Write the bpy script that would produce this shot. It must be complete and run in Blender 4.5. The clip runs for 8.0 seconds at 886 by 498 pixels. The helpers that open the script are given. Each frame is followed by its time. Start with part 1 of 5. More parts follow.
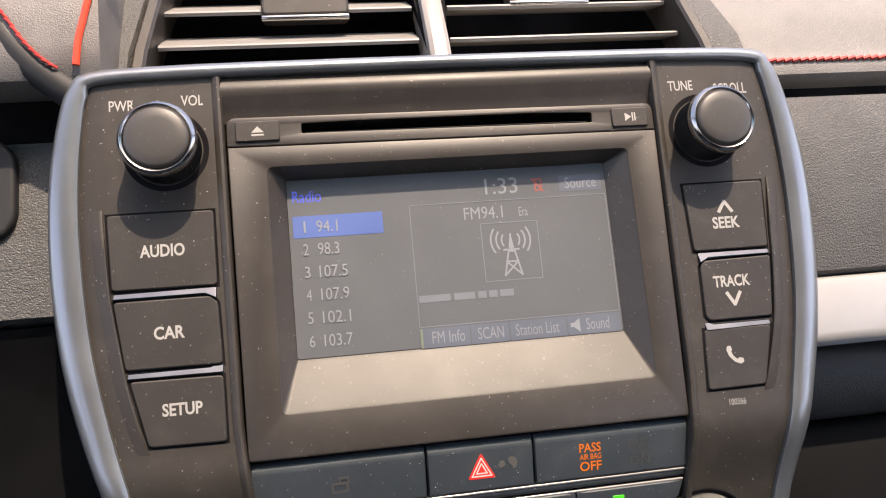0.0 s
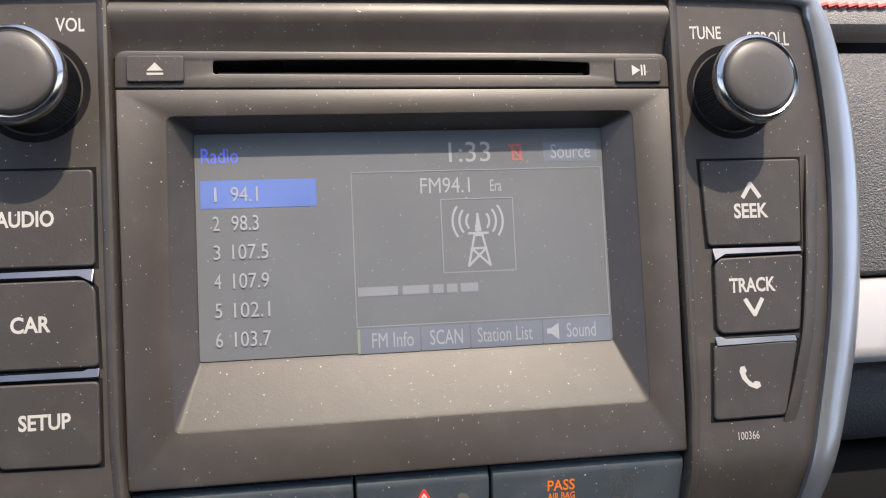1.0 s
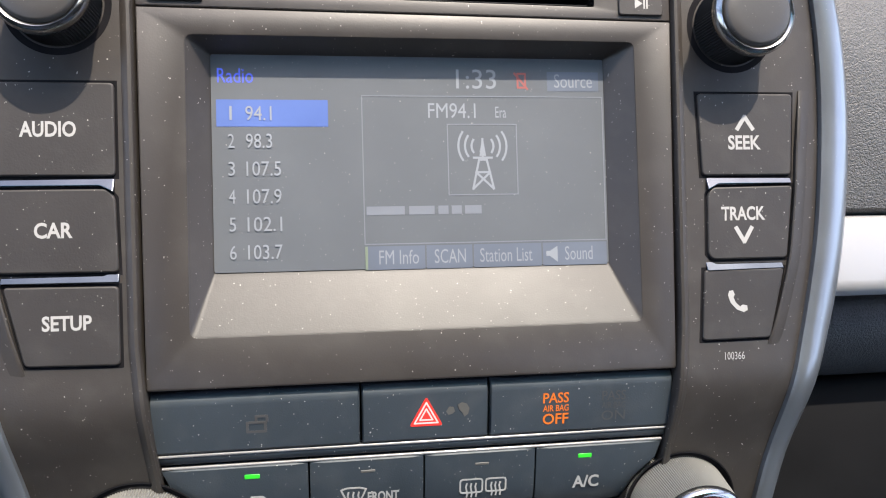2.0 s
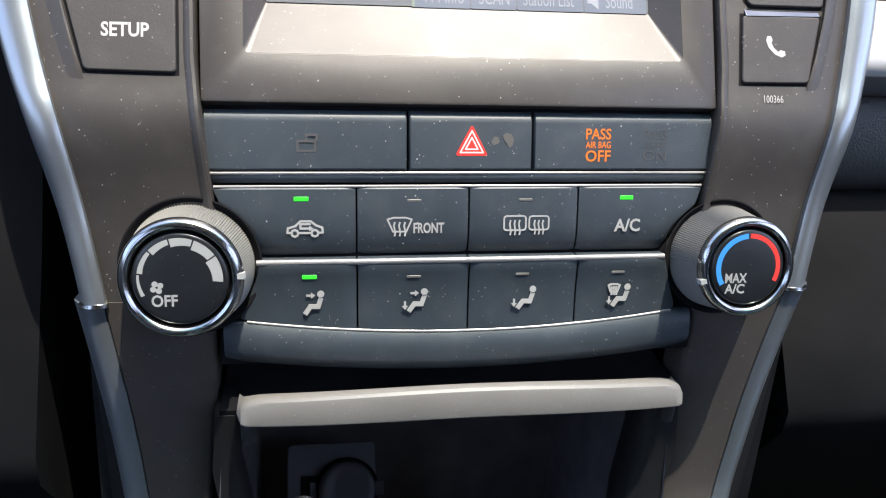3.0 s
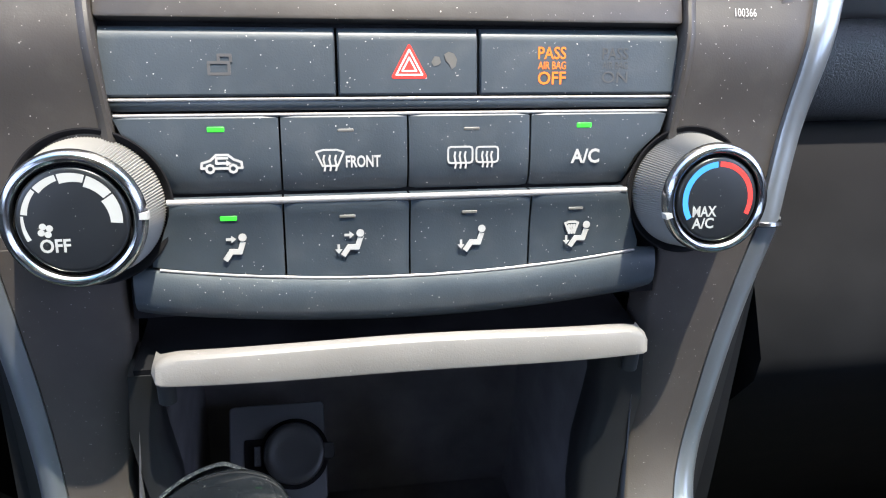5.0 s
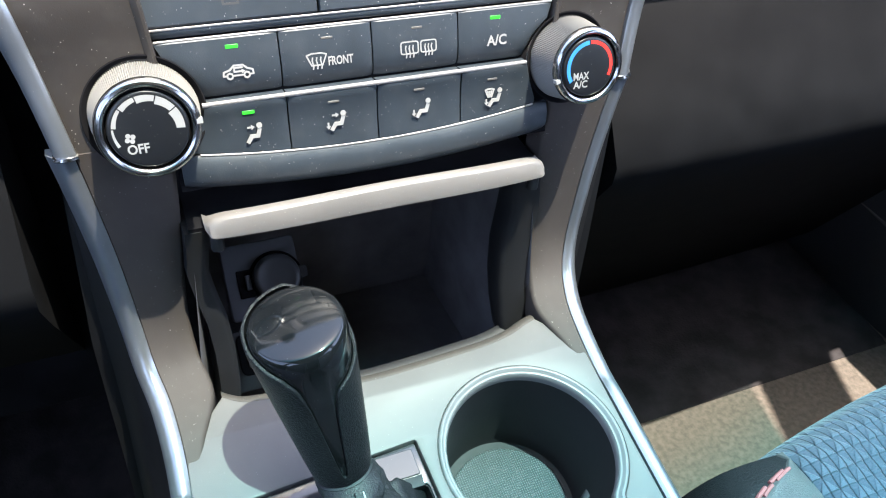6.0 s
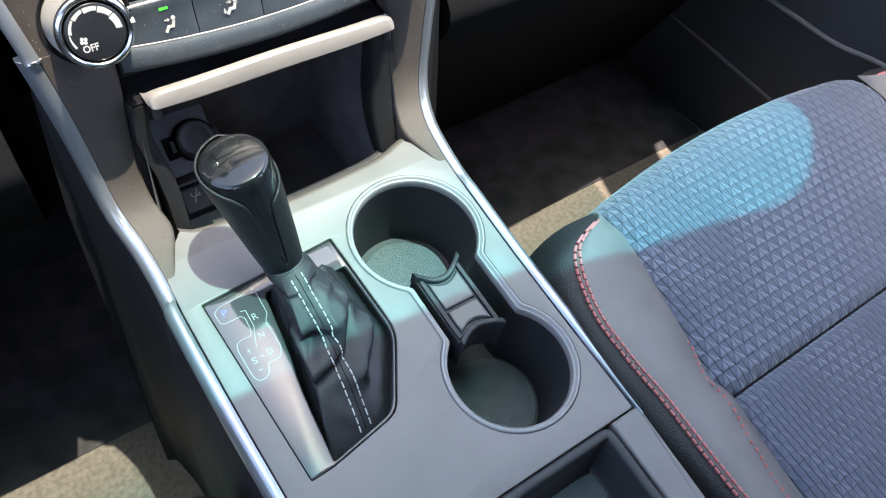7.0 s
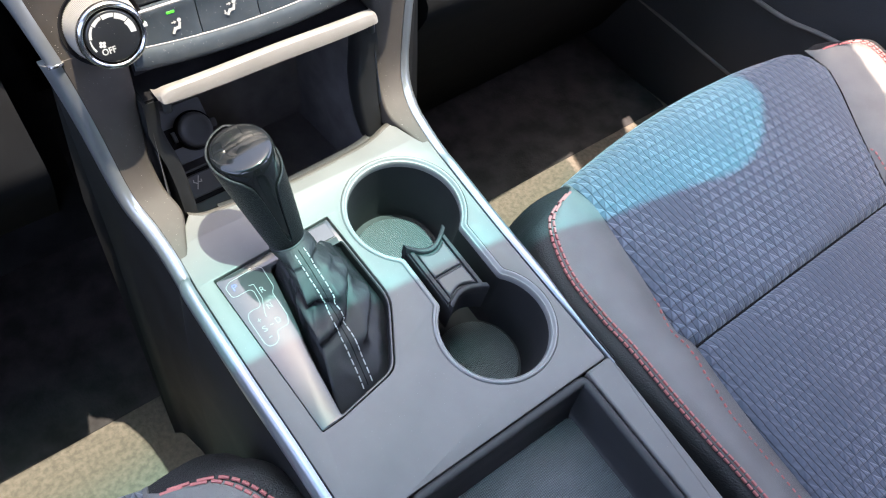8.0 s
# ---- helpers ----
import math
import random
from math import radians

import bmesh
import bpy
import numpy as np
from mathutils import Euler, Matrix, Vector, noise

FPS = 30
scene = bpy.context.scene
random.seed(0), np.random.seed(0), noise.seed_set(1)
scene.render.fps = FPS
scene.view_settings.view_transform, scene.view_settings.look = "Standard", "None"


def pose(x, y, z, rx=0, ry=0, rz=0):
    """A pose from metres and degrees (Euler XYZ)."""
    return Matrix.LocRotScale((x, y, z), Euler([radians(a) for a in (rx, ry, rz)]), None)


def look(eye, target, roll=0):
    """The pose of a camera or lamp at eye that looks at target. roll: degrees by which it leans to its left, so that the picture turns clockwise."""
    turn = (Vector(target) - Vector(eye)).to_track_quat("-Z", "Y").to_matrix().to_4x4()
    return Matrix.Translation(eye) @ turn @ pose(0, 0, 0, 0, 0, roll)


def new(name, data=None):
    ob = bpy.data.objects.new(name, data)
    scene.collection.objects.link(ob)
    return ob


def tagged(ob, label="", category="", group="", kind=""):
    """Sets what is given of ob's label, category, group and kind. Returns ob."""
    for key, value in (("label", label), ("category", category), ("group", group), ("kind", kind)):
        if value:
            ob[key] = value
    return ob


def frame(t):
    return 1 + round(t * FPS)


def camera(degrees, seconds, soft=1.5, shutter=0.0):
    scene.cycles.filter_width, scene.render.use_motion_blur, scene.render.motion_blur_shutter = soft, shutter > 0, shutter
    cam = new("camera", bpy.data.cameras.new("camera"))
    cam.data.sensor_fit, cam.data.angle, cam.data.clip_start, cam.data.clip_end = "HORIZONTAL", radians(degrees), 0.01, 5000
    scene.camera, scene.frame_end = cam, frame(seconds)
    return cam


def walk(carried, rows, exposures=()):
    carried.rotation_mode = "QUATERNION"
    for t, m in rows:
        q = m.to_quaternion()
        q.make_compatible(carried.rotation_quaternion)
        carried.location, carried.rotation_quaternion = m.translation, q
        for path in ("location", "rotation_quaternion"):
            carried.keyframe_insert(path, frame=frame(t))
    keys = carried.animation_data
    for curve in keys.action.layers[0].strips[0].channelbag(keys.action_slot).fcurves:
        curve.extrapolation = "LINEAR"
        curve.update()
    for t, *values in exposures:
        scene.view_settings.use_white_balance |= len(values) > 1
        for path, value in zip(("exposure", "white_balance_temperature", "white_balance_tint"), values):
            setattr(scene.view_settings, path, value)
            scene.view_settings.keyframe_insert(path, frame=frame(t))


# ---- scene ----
cam = camera(59.7, 8.0, soft=1.1)
PATH = [
    (0, (-0.058, -0.265, 0.406), (0.249, 1.587, -0.283), -0.9),
    (0.5, (-0.03, -0.221, 0.392), (0.257, 1.603, -0.376), 0.2),
    (1, (-0.026, -0.198, 0.396), (0.253, 1.597, -0.441), 1.5),
    (1.2, (-0.024, -0.197, 0.395), (0.251, 1.596, -0.447), 1.8),
    (2.3, (-0.045, -0.237, 0.369), (0.26, 1.516, -0.544), 3.4),
    (2.5, (-0.052, -0.254, 0.335), (0.238, 1.54, -0.499), 2.8),
    (3, (-0.051, -0.264, 0.29), (0.243, 1.53, -0.543), 3.0),
    (3.5, (-0.034, -0.251, 0.271), (0.25, 1.548, -0.555), 2.8),
    (4, (-0.028, -0.233, 0.263), (0.267, 1.555, -0.583), 2.9),
    (5.5, (-0.05, -0.266, 0.288), (0.421, 1.364, -0.771), 3.0),
    (6, (-0.1, -0.308, 0.339), (0.553, 1.065, -0.96), 5.0),
    (6.5, (-0.126, -0.366, 0.382), (0.617, 0.825, -1.043), 5.3),
    (7, (-0.156, -0.406, 0.421), (0.646, 0.587, -1.119), 5.8),
    (7.5, (-0.178, -0.423, 0.448), (0.645, 0.518, -1.114), 6.3),
    (8, (-0.186, -0.431, 0.457), (0.645, 0.495, -1.11), 6.0),
]
EXPOSURES = [(0, 2.4, 8000, 21), (0.5, 2.4, 7700, 19), (1, 2.5, 7300, 17), (2.5, 2.72, 6700, 14), (3.5, 3.2, 6700, 14), (4, 3.4, 6750, 14),
             (5.5, 3.75, 6700, 14), (6, 3.7, 6700, 14), (7, 3.88, 7100, 16), (8, 4.03, 7300, 18)]
walk(cam, [(t, look(eye, target, roll)) for t, eye, target, roll in PATH], EXPOSURES)

from mathutils.geometry import tessellate_polygon

# ---- light ----
SUN = Vector((0.168, -0.15, 0.967)).normalized()
world = bpy.data.worlds.new("sky")
scene.world = world
world.use_nodes = True
wn = world.node_tree.nodes
sky = wn.new("ShaderNodeTexSky")
sky.sky_type, sky.sun_disc = "NISHITA", False
sky.air_density, sky.dust_density, sky.ozone_density = 0.8, 2.0, 0.6
sky.sun_elevation, sky.sun_rotation = math.asin(SUN.z), math.atan2(SUN.x, SUN.y)
world.node_tree.links.new(sky.outputs[0], wn["Background"].inputs[0])
wn["Background"].inputs[1].default_value = 0.14
sun = new("sun", bpy.data.lights.new("sun", "SUN"))
sun.data.energy, sun.data.angle, sun.data.color = 1.65, radians(0.53), (1.0, 0.93, 0.84)
sun.matrix_basis = look(SUN * 3, (0, 0, 0))


# ---- materials ----
def material(name, colour, rough=0.5, metal=0.0, grain=0.0, grain_size=0.0008, stain=0.06, stain_size=0.03, dust=0.0,
             dust_size=0.0011, leather=0.0, leather_size=0.0022, spec=0.5, coat=0.0, emit=None, emit_power=0.0, sheen=0.0,
             random_tone=0.0, scratch=0.0):
    m = bpy.data.materials.new(name)
    m.use_nodes = True
    nt = m.node_tree
    nd, ln = nt.nodes, nt.links.new
    b = nd["Principled BSDF"]
    b.inputs["Metallic"].default_value = metal
    b.inputs["Specular IOR Level"].default_value = spec
    b.inputs["Coat Weight"].default_value = coat
    b.inputs["Coat Roughness"].default_value = 0.06
    b.inputs["Sheen Weight"].default_value = sheen
    co = nd.new("ShaderNodeTexCoord").outputs["Object"]

    def tex(kind, size, detail=2.0):
        n = nd.new(kind)
        n.inputs["Scale"].default_value = 1.0 / size
        if kind == "ShaderNodeTexNoise":
            n.inputs["Detail"].default_value = detail
        ln(co, n.inputs["Vector"])
        return n

    def remap(value, a, b_, c, d):
        n = nd.new("ShaderNodeMapRange")
        for i, v in enumerate((a, b_, c, d)):
            n.inputs[i + 1].default_value = v
        ln(value, n.inputs[0])
        return n.outputs[0]

    def mixed(factor, one, two, kind="MIX"):
        n = nd.new("ShaderNodeMix")
        n.data_type, n.blend_type = "RGBA", kind
        for sock, v in ((n.inputs[0], factor), (n.inputs[6], one), (n.inputs[7], two)):
            if isinstance(v, (int, float, tuple)):
                sock.default_value = v
            else:
                ln(v, sock)
        return n.outputs[2]

    base = (*colour, 1.0)
    dark = tuple(c * (1 - stain) for c in colour) + (1.0,)
    light = tuple(min(1, c * (1 + stain)) for c in colour) + (1.0,)
    blotch = tex("ShaderNodeTexNoise", stain_size, 5.0)
    shade = mixed(remap(blotch.outputs[0], 0.35, 0.65, 0, 1), dark, light)
    rough_out = remap(blotch.outputs[0], 0.3, 0.7, max(0.02, rough - 0.035), min(1, rough + 0.035))
    if random_tone:
        info = nd.new("ShaderNodeObjectInfo")
        shade = mixed(random_tone, shade, info.outputs["Random"], "OVERLAY")
    if dust:
        specks = tex("ShaderNodeTexVoronoi", dust_size)
        size = tex("ShaderNodeTexNoise", dust_size * 1.3)
        cut = nd.new("ShaderNodeMath")
        cut.operation = "LESS_THAN"
        ln(specks.outputs["Distance"], cut.inputs[0])
        ln(remap(size.outputs[0], 0.54, 0.82, 0.0, 0.36), cut.inputs[1])
        film = tex("ShaderNodeTexNoise", 0.012, 6.0)
        amount = nd.new("ShaderNodeMath")
        amount.operation = "MAXIMUM"
        ln(remap(film.outputs[0], 0.5, 0.9, 0.0, 0.03 * dust), amount.inputs[0])
        gain = nd.new("ShaderNodeMath")
        gain.operation = "MULTIPLY"
        gain.inputs[1].default_value = min(1.0, 0.6 * dust)
        ln(cut.outputs[0], gain.inputs[0])
        ln(gain.outputs[0], amount.inputs[1])
        shade = mixed(amount.outputs[0], shade, (0.62, 0.58, 0.52, 1))
    ln(shade, b.inputs["Base Color"])
    ln(rough_out, b.inputs["Roughness"])
    height = None
    if grain:
        height = tex("ShaderNodeTexNoise", grain_size, 3.0).outputs[0]
        strength, depth = grain, grain_size * 0.25
    if leather:
        cell = tex("ShaderNodeTexVoronoi", leather_size)
        cell.feature = "DISTANCE_TO_EDGE"
        warp = tex("ShaderNodeTexNoise", leather_size * 1.2, 2.0)
        add = nd.new("ShaderNodeVectorMath")
        add.operation = "MULTIPLY_ADD"
        add.inputs[1].default_value = (leather_size * 2.2, leather_size * 1.1, leather_size * 1.6)
        ln(warp.outputs["Color"], add.inputs[0])
        ln(co, add.inputs[2])
        ln(add.outputs[0], cell.inputs["Vector"])
        height = remap(cell.outputs["Distance"], 0.0, 0.25, 0.0, 1.0)
        strength, depth = leather, leather_size * 0.22
    if height is not None:
        bump = nd.new("ShaderNodeBump")
        bump.inputs["Strength"].default_value = strength
        bump.inputs["Distance"].default_value = depth
        ln(height, bump.inputs["Height"])
        ln(bump.outputs[0], b.inputs["Normal"])
    if emit:
        b.inputs["Emission Color"].default_value = (*emit, 1)
        b.inputs["Emission Strength"].default_value = emit_power
    return m


PLASTIC = material("brown_black_plastic", (0.034, 0.028, 0.0235), 0.50, grain=0.25, grain_size=0.0006, dust=1.1)
PLATE = material("warm_black_plastic", (0.036, 0.030, 0.026), 0.45, grain=0.2, grain_size=0.0006, dust=0.8)
BUTTON = material("button_plastic", (0.029, 0.0245, 0.022), 0.55, grain=0.3, grain_size=0.0007, dust=0.9)
CLIMATE = material("blue_black_plastic", (0.035, 0.044, 0.053), 0.46, grain=0.3, grain_size=0.0006, dust=1.3)
BLACK = material("matt_black_plastic", (0.015, 0.015, 0.0165), 0.6, grain=0.3, grain_size=0.0007)
DEEP = material("deep_black_vinyl", (0.010, 0.010, 0.011), 0.6, stain=0.2, spec=0.3)
# near-black that puts the shade below the dash into the colour
FOOTWELL_SHADE = material("shaded_footwell_black", (0.005, 0.005, 0.0055), 0.8, stain=0.3, spec=0.1)
TOE_CARPET = material("shade_black_carpet", (0.032, 0.030, 0.031), 0.95, grain=1.0, grain_size=0.003, stain=0.3, spec=0.1)
# dark lining lightened in colour to stand in for glare over the pocket
POCKET = material("lightened_pocket_lining", (0.13, 0.124, 0.13), 0.85, stain=0.2, spec=0.1)
PIT = material("hollow_black", (0.012, 0.0115, 0.0125), 0.9, stain=0.3, spec=0.02)
GLOSSY = material("gloss_black_plastic", (0.008, 0.008, 0.009), 0.08, stain=0.3, dust=0.12, spec=0.45)
SATIN = material("satin_silver_trim", (0.26, 0.277, 0.297), 0.31, metal=0.7, stain=0.06, grain=0.1, grain_size=0.0006, dust=0.5)
GATE = material("smoked_gloss_panel", (0.07, 0.067, 0.069), 0.10, metal=0.3, stain=0.08, dust=0.2, coat=0.3)
CHROME = material("chrome", (0.42, 0.41, 0.40), 0.19, metal=1.0, stain=0.04, stain_size=0.01)
BAR = material("bright_bar_chrome", (0.14, 0.148, 0.165), 0.16, metal=1.0, stain=0.05, stain_size=0.01, dust=0.2)
RUBBER = material("knurled_knob_rubber", (0.19, 0.18, 0.165), 0.45, grain=0.3, grain_size=0.0005, dust=0.5)
KNOB = material("knob_face", (0.055, 0.050, 0.047), 0.42, grain=0.15, grain_size=0.0006, dust=0.25)
DIAL = material("dial_face", (0.012, 0.013, 0.015), 0.32, dust=0.4)
PRINT = material("white_print", (0.37, 0.355, 0.335), 0.5, stain=0.05)
GHOST = material("unlit_print", (0.075, 0.072, 0.07), 0.5)
GREEN = material("green_led", (0.02, 0.45, 0.03), 0.3, emit=(0.02, 0.85, 0.03), emit_power=0.075)
LED_OFF = material("unlit_led", (0.115, 0.108, 0.098), 0.35)
AMBER = material("amber_lit_print", (0.36, 0.10, 0.015), 0.4, emit=(1.0, 0.19, 0.012), emit_power=0.085)
RED = material("red_print", (0.75, 0.04, 0.03), 0.4, emit=(0.9, 0.03, 0.02), emit_power=0.02)
PALE_RED = material("pink_white_print", (0.80, 0.62, 0.58), 0.4)
BLUE = material("blue_print", (0.04, 0.27, 0.75), 0.4)
SCREEN = material("dusty_lcd_glass", (0.106, 0.113, 0.122), 0.42, stain=0.03, dust=0.5, dust_size=0.0011, spec=0.36)
LCD_TEXT = material("lit_screen_text", (0.20, 0.212, 0.228), 0.4, emit=(0.75, 0.82, 0.9), emit_power=0.022)
LCD_DIM = material("dim_screen_line", (0.16, 0.17, 0.19), 0.4, emit=(0.6, 0.7, 0.8), emit_power=0.006)
LCD_TAB = material("screen_tab", (0.11, 0.125, 0.155), 0.35, emit=(0.4, 0.5, 0.7), emit_power=0.004)
LCD_BLUE = material("screen_blue_bar", (0.085, 0.135, 0.33), 0.35, emit=(0.04, 0.11, 0.6), emit_power=0.014)
LCD_BLUE_TEXT = material("screen_blue_text", (0.07, 0.09, 0.42), 0.35, emit=(0.06, 0.13, 0.9), emit_power=0.11)
LCD_RED = material("screen_red", (0.28, 0.10, 0.09), 0.35, emit=(0.8, 0.1, 0.08), emit_power=0.02)
LCD_GREEN = material("screen_green", (0.17, 0.20, 0.15), 0.35, emit=(0.4, 0.7, 0.3), emit_power=0.008)
LEATHER = material("black_grained_vinyl", (0.085, 0.084, 0.082), 0.50, leather=0.7, leather_size=0.0015, stain=0.12, dust=0.15)
PAD = material("soft_dash_vinyl", (0.19, 0.18, 0.17), 0.52, leather=0.5, leather_size=0.0014, stain=0.1, dust=0.1)
HOOD = material("fine_grained_hood_vinyl", (0.16, 0.148, 0.14), 0.45, leather=0.4, leather_size=0.0012, stain=0.15, stain_size=0.02, dust=0.1)
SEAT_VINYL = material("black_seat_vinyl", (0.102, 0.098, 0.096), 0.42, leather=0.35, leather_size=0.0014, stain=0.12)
# the seat vinyl again, its colour darkened for the shaded outer sides
SEAT_SIDE = material("shaded_seat_side", (0.014, 0.014, 0.0155), 0.55, leather=0.5, leather_size=0.002, spec=0.35)


def quilted(name, dark, light, px, pv, depth, fade):
    """Woven cloth with rows of raised triangles between fine grooves that run from front to rear."""
    m = bpy.data.materials.new(name)
    m.use_nodes = True
    nd, ln = m.node_tree.nodes, m.node_tree.links.new
    b = nd["Principled BSDF"]
    b.inputs["Roughness"].default_value = 0.85
    b.inputs["Sheen Weight"].default_value = 0.25
    b.inputs["Specular IOR Level"].default_value = 0.25

    def op(kind, one, two=0.0, three=0.0):
        n = nd.new("ShaderNodeMath")
        n.operation = kind
        for sock, v in zip(n.inputs, (one, two, three)):
            if isinstance(v, (int, float)):
                sock.default_value = v
            else:
                ln(v, sock)
        return n.outputs[0]

    co = nd.new("ShaderNodeTexCoord").outputs["Object"]
    sep = nd.new("ShaderNodeSeparateXYZ")
    ln(co, sep.inputs[0])
    u = op("MULTIPLY", sep.outputs[0], 1000 / px)
    row = op("MULTIPLY", sep.outputs[1], 1000 / pv)
    shift = op("MULTIPLY", op("MODULO", op("ADD", op("FLOOR", row), 400), 2), 0.5)
    a = op("ABSOLUTE", op("SUBTRACT", op("FRACT", op("ADD", u, shift)), 0.5))
    t = op("FRACT", row)
    edge = op("SUBTRACT", op("MULTIPLY", op("SUBTRACT", 1.0, t), 0.5), a)
    inside = op("MULTIPLY", op("MINIMUM", op("MAXIMUM", op("MULTIPLY", edge, 16.0), 0.0), 1.0), op("MINIMUM", op("MULTIPLY", t, 14.0), 1.0))
    wedge = op("MULTIPLY", inside, op("ADD", 0.35, op("MULTIPLY", op("SUBTRACT", 1.0, t), 0.65)))
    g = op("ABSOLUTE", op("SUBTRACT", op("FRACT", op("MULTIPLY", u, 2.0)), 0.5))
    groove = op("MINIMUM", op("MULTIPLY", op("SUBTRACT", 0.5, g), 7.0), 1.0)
    area = nd.new("ShaderNodeTexNoise")
    area.inputs["Scale"].default_value = 9.0
    ln(co, area.inputs["Vector"])
    amount = op("MINIMUM", op("MAXIMUM", op("MULTIPLY_ADD", area.outputs[0], 4.0, fade), 0.12), 1.0)
    thread = nd.new("ShaderNodeTexNoise")
    thread.inputs["Scale"].default_value = 900.0
    thread.inputs["Detail"].default_value = 3.0
    ln(co, thread.inputs["Vector"])
    weft = op("SINE", op("MULTIPLY", sep.outputs[1], 4200.0))
    # triangle faces are lightened in colour as facets that catch light
    tone = nd.new("ShaderNodeMix")
    tone.data_type = "RGBA"
    tone.inputs[6].default_value, tone.inputs[7].default_value = (*dark, 1), (*light, 1)
    mixin = op("MULTIPLY", op("MULTIPLY", inside, amount), op("ADD", 0.45, op("MULTIPLY", thread.outputs[0], 0.9)))
    ln(op("MULTIPLY", mixin, op("ADD", 0.55, op("MULTIPLY", groove, 0.45))), tone.inputs[0])
    # shade down in the grooves is painted into the cloth colour
    groove_shade = nd.new("ShaderNodeMix")
    groove_shade.data_type, groove_shade.blend_type = "RGBA", "MULTIPLY"
    ln(tone.outputs[2], groove_shade.inputs[6])
    groove_shade.inputs[7].default_value = (0.16, 0.16, 0.18, 1)
    ln(op("MULTIPLY", op("SUBTRACT", 1.0, groove), 0.95), groove_shade.inputs[0])
    ln(groove_shade.outputs[2], b.inputs["Base Color"])
    h = op("ADD", op("MULTIPLY", op("MULTIPLY", wedge, amount), 1.0), op("ADD", op("MULTIPLY", groove, 0.35), op("ADD", op("MULTIPLY", thread.outputs[0], 0.18), op("MULTIPLY", weft, 0.03))))
    bump = nd.new("ShaderNodeBump")
    bump.inputs["Strength"].default_value = 0.9
    bump.inputs["Distance"].default_value = depth
    ln(h, bump.inputs["Height"])
    ln(bump.outputs[0], b.inputs["Normal"])
    return m


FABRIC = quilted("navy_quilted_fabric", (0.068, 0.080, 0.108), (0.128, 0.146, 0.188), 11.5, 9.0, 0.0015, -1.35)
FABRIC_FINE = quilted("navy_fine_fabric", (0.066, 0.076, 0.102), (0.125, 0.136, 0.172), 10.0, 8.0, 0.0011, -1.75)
THREAD = material("red_thread", (0.38, 0.115, 0.11), 0.7, grain=0.4, grain_size=0.0004)
DASH_THREAD = material("bright_red_thread", (0.48, 0.035, 0.03), 0.6, grain=0.4, grain_size=0.0004)
PALE_THREAD = material("grey_thread", (0.36, 0.355, 0.34), 0.7, grain=0.4, grain_size=0.0004)
BOOT = material("shifter_leather", (0.015, 0.015, 0.0165), 0.44, spec=0.32, leather=0.3, leather_size=0.0011, stain=0.2, stain_size=0.02)
GRIP = material("grip_leather", (0.009, 0.009, 0.010), 0.40, spec=0.32, leather=0.6, leather_size=0.0014, stain=0.2, stain_size=0.02)
GATE_PRINT = material("grey_gate_print", (0.22, 0.215, 0.21), 0.5)
LIP = material("shaded_brown_lip", (0.070, 0.060, 0.053), 0.6, spec=0.25, grain=0.25, grain_size=0.0006, dust=0.5)
FLAP = material("dark_grey_flap", (0.042, 0.042, 0.044), 0.34, grain=0.2, grain_size=0.0005, dust=0.2)
SLAT = material("grey_vent_slat", (0.25, 0.238, 0.225), 0.42, grain=0.15, grain_size=0.0006, dust=0.3)
POST = material("pale_vent_post", (0.27, 0.25, 0.235), 0.5, grain=0.2, grain_size=0.0006, dust=0.4)
RIM = material("satin_grey_rim", (0.19, 0.185, 0.185), 0.32, grain=0.15, grain_size=0.0006, dust=0.2)
GLINT = material("glint_bead_plastic", (0.34, 0.32, 0.31), 0.22, metal=0.3, grain=0.1, dust=0.4)
DECK = material("grey_console_plastic", (0.122, 0.114, 0.109), 0.54, grain=0.25, grain_size=0.0006, stain=0.06, dust=0.3)
RAIL_PLASTIC = material("brown_rail_plastic", (0.062, 0.052, 0.047), 0.62, spec=0.18, grain=0.25, grain_size=0.0006, dust=0.6)
LID = material("taupe_plastic", (0.175, 0.155, 0.14), 0.48, grain=0.35, grain_size=0.0006, dust=0.6)


def dotted(name, colour, pitch):
    """Rubber matting with a fine grid of raised dots."""
    m = material(name, colour, 0.55)
    nd, ln = m.node_tree.nodes, m.node_tree.links.new
    co = nd.new("ShaderNodeTexCoord").outputs["Object"]
    cells = nd.new("ShaderNodeTexVoronoi")
    cells.voronoi_dimensions = "2D"
    cells.inputs["Scale"].default_value, cells.inputs["Randomness"].default_value = 1.0 / pitch, 0.0
    ln(co, cells.inputs["Vector"])
    dot = nd.new("ShaderNodeMapRange")
    for i, v in enumerate((0.25, 0.5, 1.0, 0.0)):
        dot.inputs[i + 1].default_value = v
    ln(cells.outputs["Distance"], dot.inputs[0])
    tone = nd.new("ShaderNodeMix")
    tone.data_type, tone.blend_type = "RGBA", "MULTIPLY"
    tone.inputs[0].default_value = 1.0
    shade = nd["Principled BSDF"].inputs["Base Color"].links[0].from_socket
    ln(shade, tone.inputs[6])
    grey = nd.new("ShaderNodeMapRange")
    grey.inputs[3].default_value, grey.inputs[4].default_value = 0.45, 1.0
    ln(dot.outputs[0], grey.inputs[0])
    ln(grey.outputs[0], tone.inputs[7])
    ln(tone.outputs[2], nd["Principled BSDF"].inputs["Base Color"])
    bump = nd.new("ShaderNodeBump")
    bump.inputs["Strength"].default_value, bump.inputs["Distance"].default_value = 0.8, 0.0006
    ln(dot.outputs[0], bump.inputs["Height"])
    ln(bump.outputs[0], nd["Principled BSDF"].inputs["Normal"])
    return m


